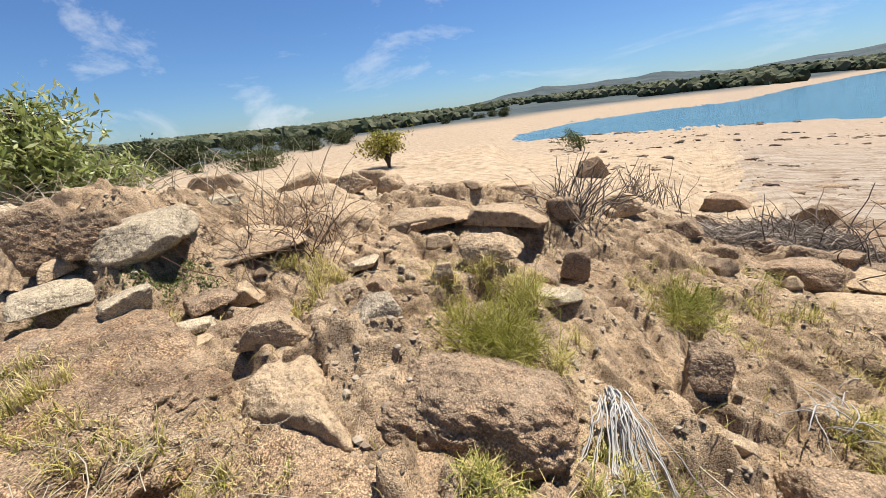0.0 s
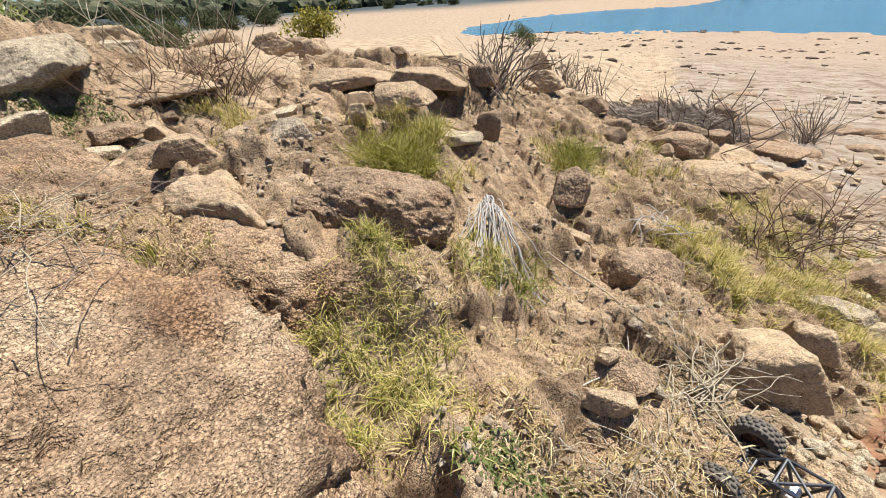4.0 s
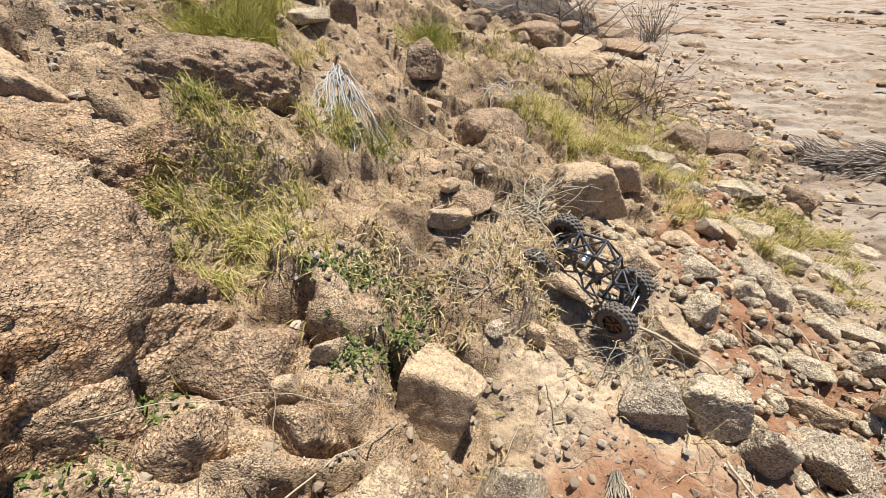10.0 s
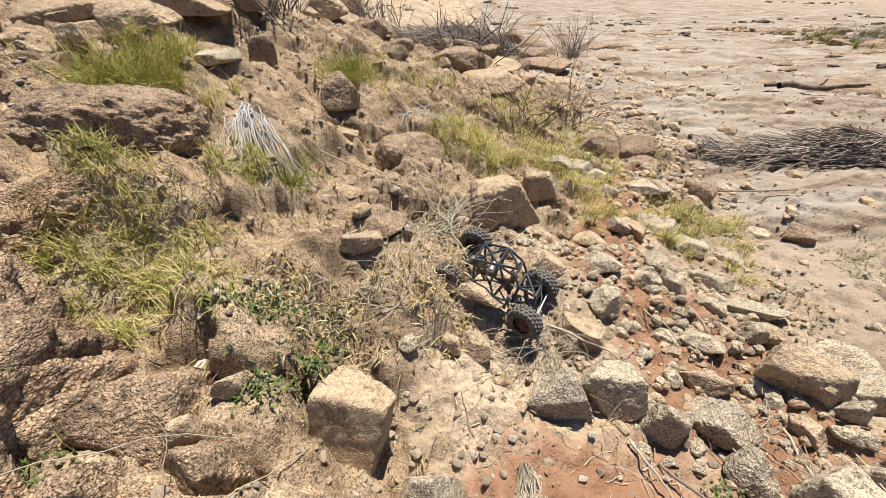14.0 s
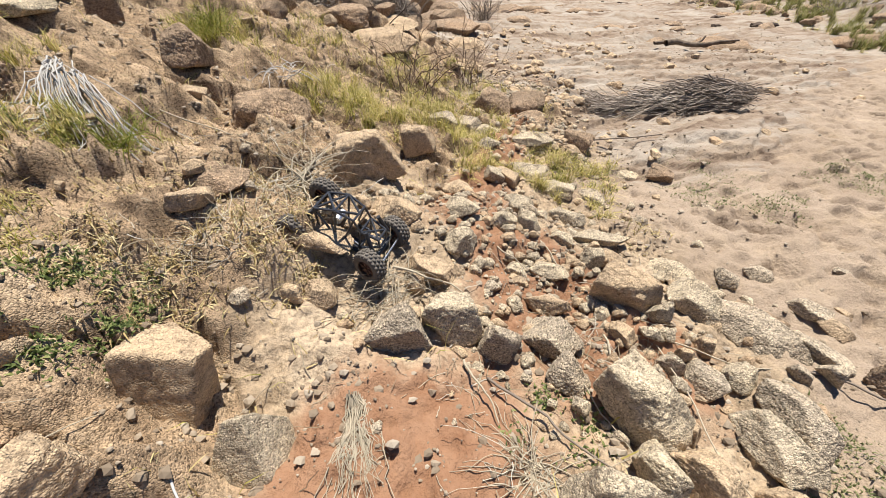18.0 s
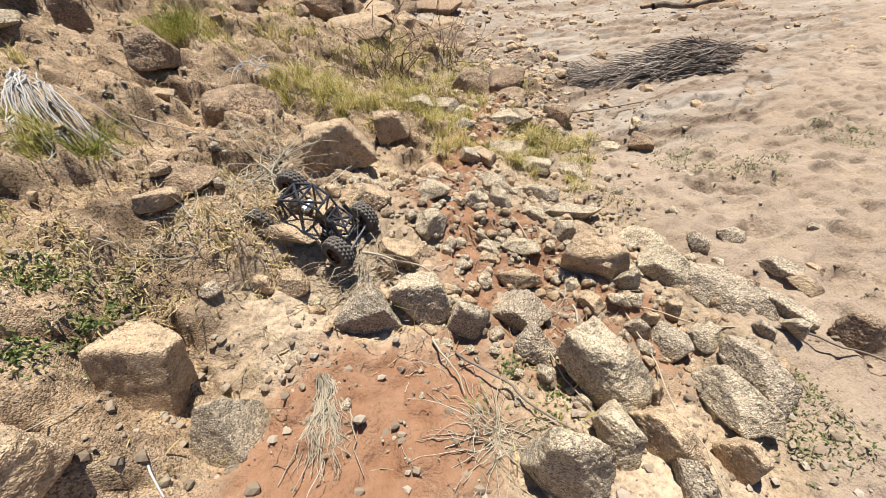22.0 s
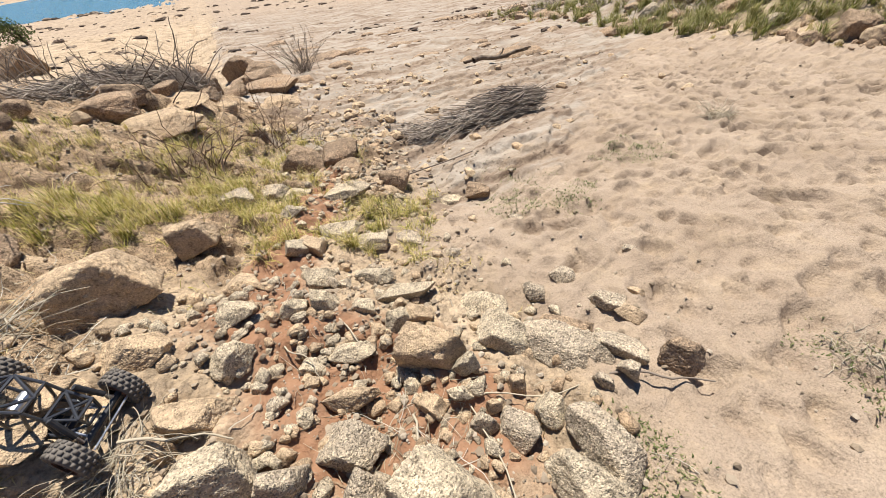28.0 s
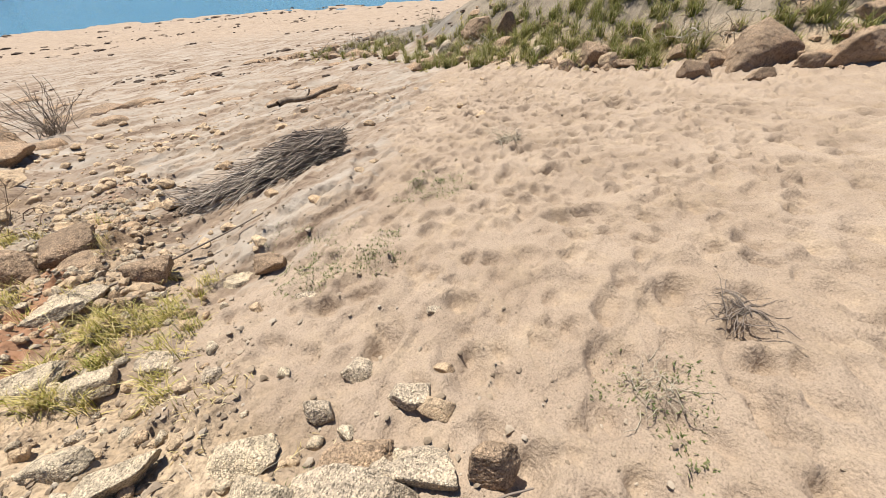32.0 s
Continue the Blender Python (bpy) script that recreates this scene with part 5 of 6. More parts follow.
# growth in the dust on top of the flat boulders
LEDGE = {"green": [], "yellow": [], "dry": []}
for kind, cx, cy, rx, ry, turn, n in (("yellow", -2.7, 0.68, 0.42, 0.13, 20, 420), ("green", -2.35, 0.84, 0.3, 0.07, 20, 260), ("dry", -2.75, 0.78, 0.6, 0.22, 20, 2600), ("dry", -2.2, 0.75, 0.4, 0.16, 20, 1300), ("yellow", -3.15, 0.62, 0.3, 0.12, 10, 300)):
    patch(kind, cx, cy, rx, ry, turn, n)
    LEDGE[kind].append(GROWN[kind].pop())
tops = []
for ob in bpy.data.objects:
    if ob.name.startswith("boulder"):
        co_ = np.empty(len(ob.data.vertices) * 3)
        ob.data.vertices.foreach_get("co", co_)
        mw = np.array(ob.matrix_world)
        tops.append(BVHTree.FromPolygons((co_.reshape(-1, 3) @ mw[:3, :3].T + mw[:3, 3]).tolist(), [p.vertices[:] for p in ob.data.polygons]))


def top_z(x, y):
    """The highest boulder top or the ground at x, y."""
    best = ground_z(x, y)
    for tree_ in tops:
        at = tree_.ray_cast(Vector((x, y, 4)), Vector((0, 0, -1)))[0]
        if at:
            best = max(best, at.z)
    return best



for cx, cy, rx, ry, turn, n in ((10.4, 6.2, 1.2, 2.2, -20, 6000), (10.0, 2.6, 1.2, 1.8, 0, 5600), (10.6, -1.2, 1.4, 1.6, 10, 2600), (12.0, 10.0, 1.6, 1.2, 40, 1400), (12.6, 13.5, 1.0, 2.5, 0, 1500), (9.3, 0.8, 0.6, 1.6, 0, 900), (13.0, 4.0, 2.0, 4.0, 0, 1200)):
    patch("tussock", cx, cy, rx, ry, turn, n)

# dry growth and litter thinly spread over the whole slope
for kind, n in (("dry", 3000), ("green", 900), ("yellow", 900)):
    x, y = rng.uniform(-3.6, 1.3, n), rng.uniform(0.05, 4.6, n)
    keep = (fbm(x * 1.6, y * 1.6, 0.2, 3, 27) > 0.05) & (clay(x, y) < 0.5)
    GROWN[kind].append(np.column_stack([x[keep], y[keep], rng.rand(keep.sum())]))
for kind, (lo, hi, width, lean, label, cat, stops) in KINDS.items():
    P = np.concatenate(GROWN[kind])
    z = height(P[:, 0], P[:, 1]) + relief(P[:, 0], P[:, 1]) - 0.004
    if LEDGE.get(kind):
        Q = np.concatenate(LEDGE[kind])
        P, z = np.concatenate([P, Q * np.array([1, 1, 0.0])]), np.concatenate([z, [top_z(a, b) - 0.004 for a, b in Q[:, :2]]])
    length = lo + (hi - lo) * np.clip(0.6 * rng.rand(len(P)) + 0.4 * P[:, 2], 0, 1)
    V, F = blades(np.column_stack([P[:, :2], z]), length, width, lean)
    me = mesh_of(kind, V, F, island_material(kind + "_blade", stops, 0.7, 0.2, 0.35), False)
    tagged(new(kind + ("_weeds" if kind == "sparse" else "s" if kind == "herb" else "_grass"), me), label, cat, kind="stuff")

M_STRAW = island_material("dry_stalk", [(0, (0.246, 0.18, 0.107)), (0.4, (0.41, 0.328, 0.213)), (0.8, (0.541, 0.467, 0.344)), (1, (0.607, 0.558, 0.459))])
M_TWIG = island_material("grey_twig", [(0, (0.085, 0.062, 0.046)), (0.5, (0.2, 0.152, 0.115)), (1, (0.38, 0.31, 0.235))])
M_BLEACHED = island_material("bleached_stalk", [(0, (0.344, 0.295, 0.238)), (0.5, (0.508, 0.467, 0.41)), (1, (0.64, 0.615, 0.566))])
M_BRUSH = island_material("dry_brush", [(0, (0.13, 0.1, 0.075)), (0.5, (0.3, 0.235, 0.178)), (1, (0.5, 0.415, 0.325))])
M_RED_TWIG = island_material("reddish_twig", [(0, (0.082, 0.041, 0.0246)), (0.6, (0.18, 0.107, 0.0656)), (1, (0.295, 0.213, 0.139))])

n = 1300
x, y = rng.uniform(-3.2, 1.6, n), rng.uniform(0.0, 4.2, n)
keep = fbm(x * 1.3, y * 1.3, 2.2, 3, 37) + 0.6 * blob(x, y, -0.3, 1.2, 0.7, 0.7) > 0.2
P = np.concatenate(STRAW + [np.column_stack([x[keep], y[keep]])])
z = height(P[:, 0], P[:, 1]) + relief(P[:, 0], P[:, 1])
V, F = tubes(on_ground(wander(np.column_stack([P, z + 0.006]), 0.04 + 0.2 * rng.rand(len(P)) ** 2, 0.14, 6, 0.22, 0.05)), 0.0011 + 0.0012 * rng.rand(len(P)))
tagged(new("straw", mesh_of("straw", V, F, M_STRAW, False)), "broken dry stalks and straw littering the slope", "straw", kind="stuff")


def stick(a, b, radius, mat, sag=0.0, label="dry bleached stick lying over the stones", name="stick", wob=0.03, lift=0.03):
    """One long stick from a to b (x, y) over the stones."""
    s = np.linspace(0, 1, 12)[:, None]
    p = np.array(a) * (1 - s) + np.array(b) * s
    p = p + wob * np.column_stack([fbm(s[:, 0] * 3, s[:, 0] * 0 + a[0] * 9, 0.3, 2, 3), fbm(s[:, 0] * 3, s[:, 0] * 0 + a[1] * 9, 0.7, 2, 4)])
    z = height(p[:, 0], p[:, 1]) + lift + 0.03 * np.sin(s[:, 0] * 3.1)
    V, F = tubes(np.column_stack([p, z])[None], [radius], 0.5, 6)
    return tagged(new(name, mesh_of(name, V, F, mat)), label, "stick")


stick((1.02, 0.68), (1.62, 0.42), 0.004, M_STRAW, wob=0.05)
stick((1.62, 0.42), (1.92, 0.2), 0.006, M_TWIG, label="dark forked driftwood stick on the sand")
stick((1.1, 0.68), (1.06, -0.05), 0.0036, M_STRAW, wob=0.05)
stick((0.95, 0.66), (0.9, 0.3), 0.005, M_STRAW)
stick((0.42, 0.52), (0.75, 0.14), 0.006, M_TWIG, label="dark root lying on red clay")
stick((0.36, 0.6), (0.4, 0.36), 0.005, M_STRAW)
stick((-0.78, 1.06), (-0.62, 1.3), 0.004, M_BLEACHED, wob=0.006)
stick((-0.49, 0.3), (-0.35, 0.13), 0.004, M_BLEACHED, wob=0.006)
stick((-0.85, 0.16), (-0.62, 0.45), 0.0025, M_STRAW, wob=0.03)
stick((0.6, 1.2), (0.72, 0.95), 0.004, M_STRAW)
stick((0.85, 1.35), (0.9, 1.0), 0.005, M_STRAW)
stick((-1.35, 0.16), (-0.75, 0.42), 0.0018, M_STRAW, wob=0.05, lift=0.12)
stick((0.1, 0.95), (0.4, 0.82), 0.006, M_STRAW, lift=0.06)
stick((0.72, 0.62), (0.82, 0.2), 0.003, M_STRAW)
stick((-1.05, 1.95), (-0.2, 1.5), 0.004, M_STRAW)
stick((1.3, 2.75), (2.9, 2.7), 0.008, M_TWIG, label="thin driftwood branch on pale crust")
stick((4.1, -0.7), (4.9, -0.9), 0.01, M_TWIG, label="thin driftwood branch on the sand")


def fan(name, x, y, n, length, mat, up, droop, radius, label, curl=0.1, lift=0.0, spread=0.02, cat="dead plant", z=None, sides=4, aim=None):
    """Stalks that rise from one root and fall outwards."""
    z = ground_z(x, y) + lift if z is None else z
    P = np.column_stack([x + rng.normal(0, spread, n), y + rng.normal(0, spread, n), np.full(n, z)])
    paths = wander(P, length * (0.6 + 0.5 * rng.rand(n)), up * (0.6 + 0.8 * rng.rand(n)), 9, curl, droop)
    if aim:
        s = np.linspace(0, 1, 9)[None, :, None] * length
        paths[..., :2] += s * np.array(aim)
    V, F = tubes(on_ground(paths), radius * (0.6 + 0.8 * rng.rand(n)), 0.5, sides)
    if name.startswith("dead_"):
        return stalks(name, V, F, n, mat, label, cat)
    ob = new(name, mesh_of(name, V, F, mat))
    return tagged(ob, label, cat)


def stalks(name, V, F, n, mat, label, cat):
    """A plant whose n stalks are parts of their own."""
    root = tagged(new(name), label, cat)
    nv, nf = len(V) // n, len(F) // n
    order = np.argsort(F[:, 0] // nv, kind="stable")
    for k in range(n):
        ob = new("stalk", mesh_of("stalk", V[k * nv : (k + 1) * nv], F[order[k * nf : (k + 1) * nf]] - k * nv, mat))
        ob.parent = root
    return root


def hanging(name, x, y, n, length, mat, way, side, radius, label, tall):
    """A sheaf of stalks that arches over and hangs down the slope."""
    s = np.linspace(0, 1, 10)[None, :, None]
    w = np.array([way[0], way[1]]) / math.hypot(*way)
    q = np.array([-w[1], w[0]])
    L = (length * (0.55 + 0.5 * rng.rand(n)))[:, None, None]
    u = rng.normal(0, side, n)[:, None, None]
    xy = np.array([x, y]) + w * s * L + q * (u * (0.25 + 1.0 * s**1.3)) + rng.normal(0, 0.008, (n, 10, 2))
    lift = (tall * (0.6 + 0.6 * rng.rand(n)))[:, None] * np.sin(np.minimum(1.0, 0.25 + s[..., 0]) * math.pi) ** 0.8
    z = height(xy[..., 0], xy[..., 1]) + 0.01 + lift
    V, F = tubes(on_ground(np.concatenate([xy, z[..., None]], 2)), radius * (0.6 + 0.8 * rng.rand(n)), 0.5, 4)
    return stalks(name, V, F, n, mat, label, "dead plant")


hanging("dead_reed_clump", -1.3, 1.92, 40, 0.52, M_BLEACHED, (0.22, -0.5), 0.13, 0.0038, "bleached white dead stalks drooping in a clump", 0.16)
hanging("dry_grass_clump", -0.02, 0.45, 70, 0.3, M_STRAW, (0.02, -0.5), 0.035, 0.0018, "straw-coloured dead grass tuft combed flat on clay", 0.03)
fan("dead_reed_clump", 0.12, 0.9, 36, 0.28, M_STRAW, 0.5, 0.2, 0.0016, "tangled pale dead stalks over round stones", 0.18, 0.05, 0.03)
fan("dead_reed_clump", -0.3, 1.45, 50, 0.32, M_STRAW, 0.35, 0.12, 0.003, "tangled pale dead stalks beside the tan boulder", 0.16, 0.03, 0.06)
fan("dead_reed_clump", -0.5, 2.5, 18, 0.22, M_BLEACHED, 0.5, 0.15, 0.003, "white dead stalks on a dark boulder", 0.15, 0.15, 0.06)
fan("dead_reed_clump", 0.5, 0.2, 40, 0.25, M_STRAW, 0.3, 0.12, 0.002, "pale dead stalks on red clay", 0.15, 0.01, 0.03)
fan("dead_weed", -2.2, 0.55, 40, 0.42, M_STRAW, 0.12, 0.08, 0.0014, "dry creeping weed spread on the boulder", 0.16, 0.0, 0.12, z=1.25)
fan("dead_weed", -1.95, 0.3, 24, 0.4, M_TWIG, 0.08, 0.06, 0.0014, "dry creeping weed spread on the boulder", 0.16, 0.0, 0.16, z=1.24)
fan("dead_sprig", 2.95, -0.18, 40, 0.2, M_TWIG, 0.4, 0.1, 0.002, "dark dead sprig lying on sand", 0.2, 0.0, 0.03)
fan("dead_sprig", 4.59, 1.77, 60, 0.22, M_STRAW, 1.0, 0.1, 0.003, "small dry brown bush on sand", 0.2, 0.0, 0.04)
fan("dead_sprig", 2.45, 0.0, 40, 0.16, M_STRAW, 0.8, 0.12, 0.0015, "dry stems of a small weed on sand", 0.2, 0.0, 0.05)

# tufts of bunch grass that stand out between the rocks
M_TUFT_Y = island_material("yellow_tuft", [(0, (0.3, 0.3, 0.04)), (0.5, (0.52, 0.48, 0.08)), (1, (0.64, 0.54, 0.2))], 0.7, 0.2, 0.35)
M_TUFT_G = island_material("green_tuft", [(0, (0.16, 0.2, 0.03)), (0.5, (0.36, 0.38, 0.06)), (1, (0.58, 0.5, 0.16))], 0.7, 0.2, 0.35)
for x, y, n, length, mat in (
    (-1.06, 3.10, 190, 0.20, M_TUFT_G),
    (-1.79, 1.90, 200, 0.22, M_TUFT_Y),
    (-1.92, 1.89, 160, 0.20, M_TUFT_Y),
    (-1.80, 2.20, 140, 0.18, M_TUFT_Y),
    (-1.07, 2.93, 160, 0.17, M_TUFT_Y),
    (-1.70, 1.87, 160, 0.20, M_TUFT_Y),
    (-1.82, 1.83, 160, 0.20, M_TUFT_Y),
    (-1.07, 1.63, 140, 0.16, M_TUFT_G),
):
    ob = fan("grass_tuft", x, y, n, length, mat, 1.6, 0.1, 0.002, "yellow-green bunch grass tuft between brown rocks", 0.12, 0.06, 0.07, "grass", sides=3)
    ob["kind"] = "stuff"

# bare twiggy shrubs
fan("bare_shrub", 1.05, 4.2, 38, 0.7, M_RED_TWIG, 1.8, 0.08, 0.003, "bare reddish-brown shrub with crooked twigs", 0.2, 0.0, 0.12, "shrub")
fan("bare_shrub", 0.35, 3.3, 45, 0.7, M_RED_TWIG, 1.6, 0.1, 0.0035, "bare reddish-brown shrub with crooked twigs", 0.22, 0.0, 0.15, "shrub")
fan("bare_shrub", -2.0, 4.1, 80, 0.6, M_TWIG, 1.6, 0.05, 0.006, "bare grey shrub among boulders", 0.14, 0.0, 0.15, "shrub")
fan("bare_shrub", -1.74, 7.4, 80, 0.7, M_TWIG, 2.4, 0.03, 0.007, "bare grey shrub on the lake bed", 0.12, 0.0, 0.3, "shrub")
fan("bare_shrub", -0.1, 5.8, 90, 0.6, M_TWIG, 1.8, 0.05, 0.006, "bare grey shrub in a heap of brush", 0.16, 0.0, 0.35, "shrub")
fan("bare_shrub", 2.4, 9.5, 60, 0.9, M_TWIG, 1.8, 0.05, 0.006, "bare grey shrub on the lake bed", 0.16, 0.0, 0.1, "shrub")
fan("bare_shrub", -3.6, 2.1, 130, 0.55, M_RED_TWIG, 1.3, 0.04, 0.003, "bare reddish twigs on a granite ledge", 0.15, 0.05, 0.25, "shrub")
fan("tall_grass", -4.4, 2.6, 24, 0.8, M_STRAW, 2.2, 0.05, 0.004, "tall dry grass stems with bowed tips", 0.05, 0.05, 0.3, "grass")


def brush_heap(name, a, b, n, width, tall, twig, label, mat):
    """A long heap of cut brush from a to b: stems lie along it, thicker ends at b."""
    a, b = np.array(a), np.array(b)
    d = b - a
    L = np.linalg.norm(d)
    d /= L
    side = np.array([-d[1], d[0]])
    s = rng.rand(n) ** 0.8
    u = rng.normal(0, 0.33, n).clip(-1, 1)
    h = np.sqrt(np.maximum(0, 1 - u**2)) * rng.rand(n) ** 0.6 * (0.35 + 0.65 * s)
    K = 7
    t = np.linspace(-0.5, 0.5, K)
    length = twig * (0.5 + 0.8 * rng.rand(n))
    along = np.clip(s[:, None] * L + t[None] * length[:, None], -0.25 * L, L * (1.0 + 0.02 * rng.rand(n))[:, None])
    swing = rng.normal(0, 0.3, n)[:, None] * t[None] * length[:, None]
    across = u[:, None] * width * 0.5 + swing + 0.02 * rng.normal(0, 1, (n, K))
    xy = a + along[..., None] * d + across[..., None] * side
    z = height(xy[..., 0], xy[..., 1]) + relief(xy[..., 0], xy[..., 1]) + h[:, None] * tall + 0.015 * rng.normal(0, 1, (n, K)) + rng.normal(0, 0.09, n)[:, None] * t[None] * length[:, None]
    paths = on_ground(np.concatenate([xy, z[..., None]], 2), 0.006)
    top = np.argsort(-h)
    root = tagged(new(name), label, "brush")
    for k in top[:160]:
        ob = new("branch", mesh_of("branch", *tubes(paths[k : k + 1], [0.004 + 0.003 * rng.rand()], 0.6, 5), mat))
        ob.parent = root
    V, F = tubes(paths[top[160:]], 0.0025 + 0.004 * rng.rand(n - 160) ** 2, 0.6)
    ob = tagged(new("twig_tangle", mesh_of("twig_tangle", V, F, mat)), "tangled fine twigs", kind="stuff")
    ob.parent = root
    return root


brush_heap("brushwood", (2.55, 3.62), (3.85, 3.44), 1500, 0.46, 0.26, 0.75, "long pile of dry grey brush on pale crust", M_BRUSH)
brush_heap("brushwood", (-0.9, 5.3), (0.5, 6.1), 900, 0.9, 0.28, 0.7, "heap of dry grey brush behind brown rocks", M_BRUSH)


def log():
    root = tagged(new("driftwood_log"), "dark weathered driftwood log on the lake bed", "log")
    k = np.linspace(0, 1, 14)
    p = np.column_stack([5.03 + 1.12 * k + 0.02 * np.sin(k * 17), 6.55 - 0.31 * k + 0.07 * np.sin(k * 7.5), 0 * k])
    p[:, 2] = height(p[:, 0], p[:, 1]) + 0.06 + 0.08 * k**2 + 0.02 * np.sin(k * 11)
    fork = p[5:9] + np.column_stack([np.linspace(0, -0.06, 4), np.linspace(0, 0.16, 4), np.linspace(0, 0.07, 4)])
    stub = p[9:12] + np.column_stack([np.linspace(0, 0.1, 3), np.linspace(0, -0.12, 3), np.linspace(0, 0.06, 3)])
    low = p[:6] + np.column_stack([np.linspace(-0.16, 0, 6), np.linspace(0.09, 0.02, 6), np.linspace(-0.02, -0.01, 6)])
    for name, q, r in (("trunk", p, 0.05), ("branch", fork, 0.028), ("branch", stub, 0.024), ("root", low, 0.034)):
        V, F = tubes(q[None], [r], 0.55, 9)
        V = V + 0.012 * np.column_stack([fbm(V[:, 0] * 14, V[:, 1] * 14, V[:, 2] * 14, 3, 7 + j) for j in range(3)])
        ob = new(name, mesh_of(name, V, F, M_WOOD))
        ob.parent = root
    return root


M_WOOD, wn_, wl_, wb_ = material("driftwood", 0.85, 0.2)
co = wn_.new("ShaderNodeTexCoord").outputs["Object"]
wl_.new(ramp(wn_, wl_, noise_fac(wn_, wl_, co, 9, 8, 0.7), [(0.35, (0.05, 0.035, 0.025)), (0.6, (0.17, 0.125, 0.085)), (0.8, (0.32, 0.26, 0.19))]), wb_.inputs["Base Color"])
bumped(wn_, wl_, wb_, noise_fac(wn_, wl_, co, 30, 6), 0.6, 0.01)
log()

# ---- the radio-controlled rock crawler ----


def plain(name, colour, rough, metal=0.0, spec=0.4):
    m, n, l, b = material(name, rough, spec)
    co = n.new("ShaderNodeTexCoord").outputs["Object"]
    c = np.array(colour)
    l.new(ramp(n, l, noise_fac(n, l, co, 60, 5), [(0.35, tuple(c * 0.75)), (0.65, tuple(np.minimum(c * 1.25, 1)))]), b.inputs["Base Color"])
    b.inputs["Metallic"].default_value = metal
    return m


M_TYRE = plain("dusty_rubber", (0.115, 0.098, 0.08), 0.85, 0, 0.2)
M_TUBE = plain("black_tube", (0.025, 0.025, 0.027), 0.3, 0.0, 0.6)
M_BLACK = plain("black_plastic", (0.022, 0.022, 0.024), 0.5)
M_STEEL = plain("dull_steel", (0.45, 0.45, 0.46), 0.35, 1.0)
M_RED = plain("red_anodised", (0.5, 0.02, 0.03), 0.35, 0.5)
M_RIM = plain("bronze_rim", (0.13, 0.06, 0.035), 0.45, 0.4)


def part(name, bm, mat, parent, label="", smooth=False):
    me = bpy.data.meshes.new(name)
    bm.to_mesh(me)
    bm.free()
    me.materials.append(mat)
    if smooth:
        me.polygons.foreach_set("use_smooth", np.ones(len(me.polygons), bool))
    ob = new(name, me)
    ob.parent = parent
    if label:
        ob["label"] = label
    return ob


def box(bm, centre, size, m=None):
    r = bmesh.ops.create_cube(bm, size=1)
    bmesh.ops.scale(bm, vec=size, verts=r["verts"])
    bmesh.ops.bevel(bm, geom=list({e for v in r["verts"] for e in v.link_edges}), offset=min(size) * 0.16, segments=2, affect="EDGES")
    vs = [v for v in bm.verts if not v.tag]
    for v in vs:
        v.co += Vector(centre)
        v.tag = True
    return bm


def rod(bm, a, b, r, sides=8):
    a, b = Vector(a), Vector(b)
    m = Matrix.Translation((a + b) / 2) @ (b - a).to_track_quat("Z", "Y").to_matrix().to_4x4()
    res = bmesh.ops.create_cone(bm, cap_ends=True, segments=sides, radius1=r, radius2=r, depth=(b - a).length, matrix=m)
    for v in res["verts"]:
        v.tag = True
    return bm


def tyre_mesh():
    """Soft knobbly tyre, axis along y."""
    bm = bmesh.new()
    prof = [(0.036, -0.024), (0.05, -0.028), (0.061, -0.026), (0.0655, -0.018), (0.0665, 0.0), (0.0655, 0.018), (0.061, 0.026), (0.05, 0.028), (0.036, 0.024)]
    N = 36
    rings = [[bm.verts.new((r * math.cos(2 * math.pi * k / N), y, r * math.sin(2 * math.pi * k / N))) for r, y in prof] for k in range(N)]
    for k in range(N):
        A, B = rings[k], rings[(k + 1) % N]
        for j in range(len(prof) - 1):
            bm.faces.new((A[j], A[j + 1], B[j + 1], B[j]))
    for k in range(22):
        for j, y in enumerate((-0.02, -0.007, 0.007, 0.02)):
            a = 2 * math.pi * (k + 0.5 * (j % 2)) / 22
            r = 0.067 if j in (1, 2) else 0.064
            m = Matrix.Rotation(-a, 4, "Y") @ Matrix.Translation((r, y, 0)) @ Matrix.Diagonal((0.008, 0.0095, 0.0115, 1))
            bmesh.ops.create_cube(bm, size=1, matrix=m)
    bmesh.ops.recalc_face_normals(bm, faces=bm.faces)
    return bm


def rim_mesh():
    bm = bmesh.new()
    q = Matrix.Rotation(math.pi / 2, 4, "X")
    bmesh.ops.create_cone(bm, cap_ends=True, segments=24, radius1=0.036, radius2=0.036, depth=0.03, matrix=q)
    for s in (-1, 1):
        bmesh.ops.create_cone(bm, cap_ends=False, segments=24, radius1=0.0385, radius2=0.036, depth=0.008, matrix=Matrix.Translation((0, s * 0.024, 0)) @ q)
        bmesh.ops.create_cone(bm, cap_ends=True, segments=6, radius1=0.009, radius2=0.006, depth=0.012, matrix=Matrix.Translation((0, s * 0.019, 0)) @ q)
        for k in range(6):
            a = k * math.pi / 3
            bmesh.ops.create_cube(bm, size=1, matrix=Matrix.Rotation(a, 4, "Y") @ Matrix.Translation((0.022, s * 0.018, 0)) @ Matrix.Diagonal((0.026, 0.006, 0.007, 1)))
    return bm


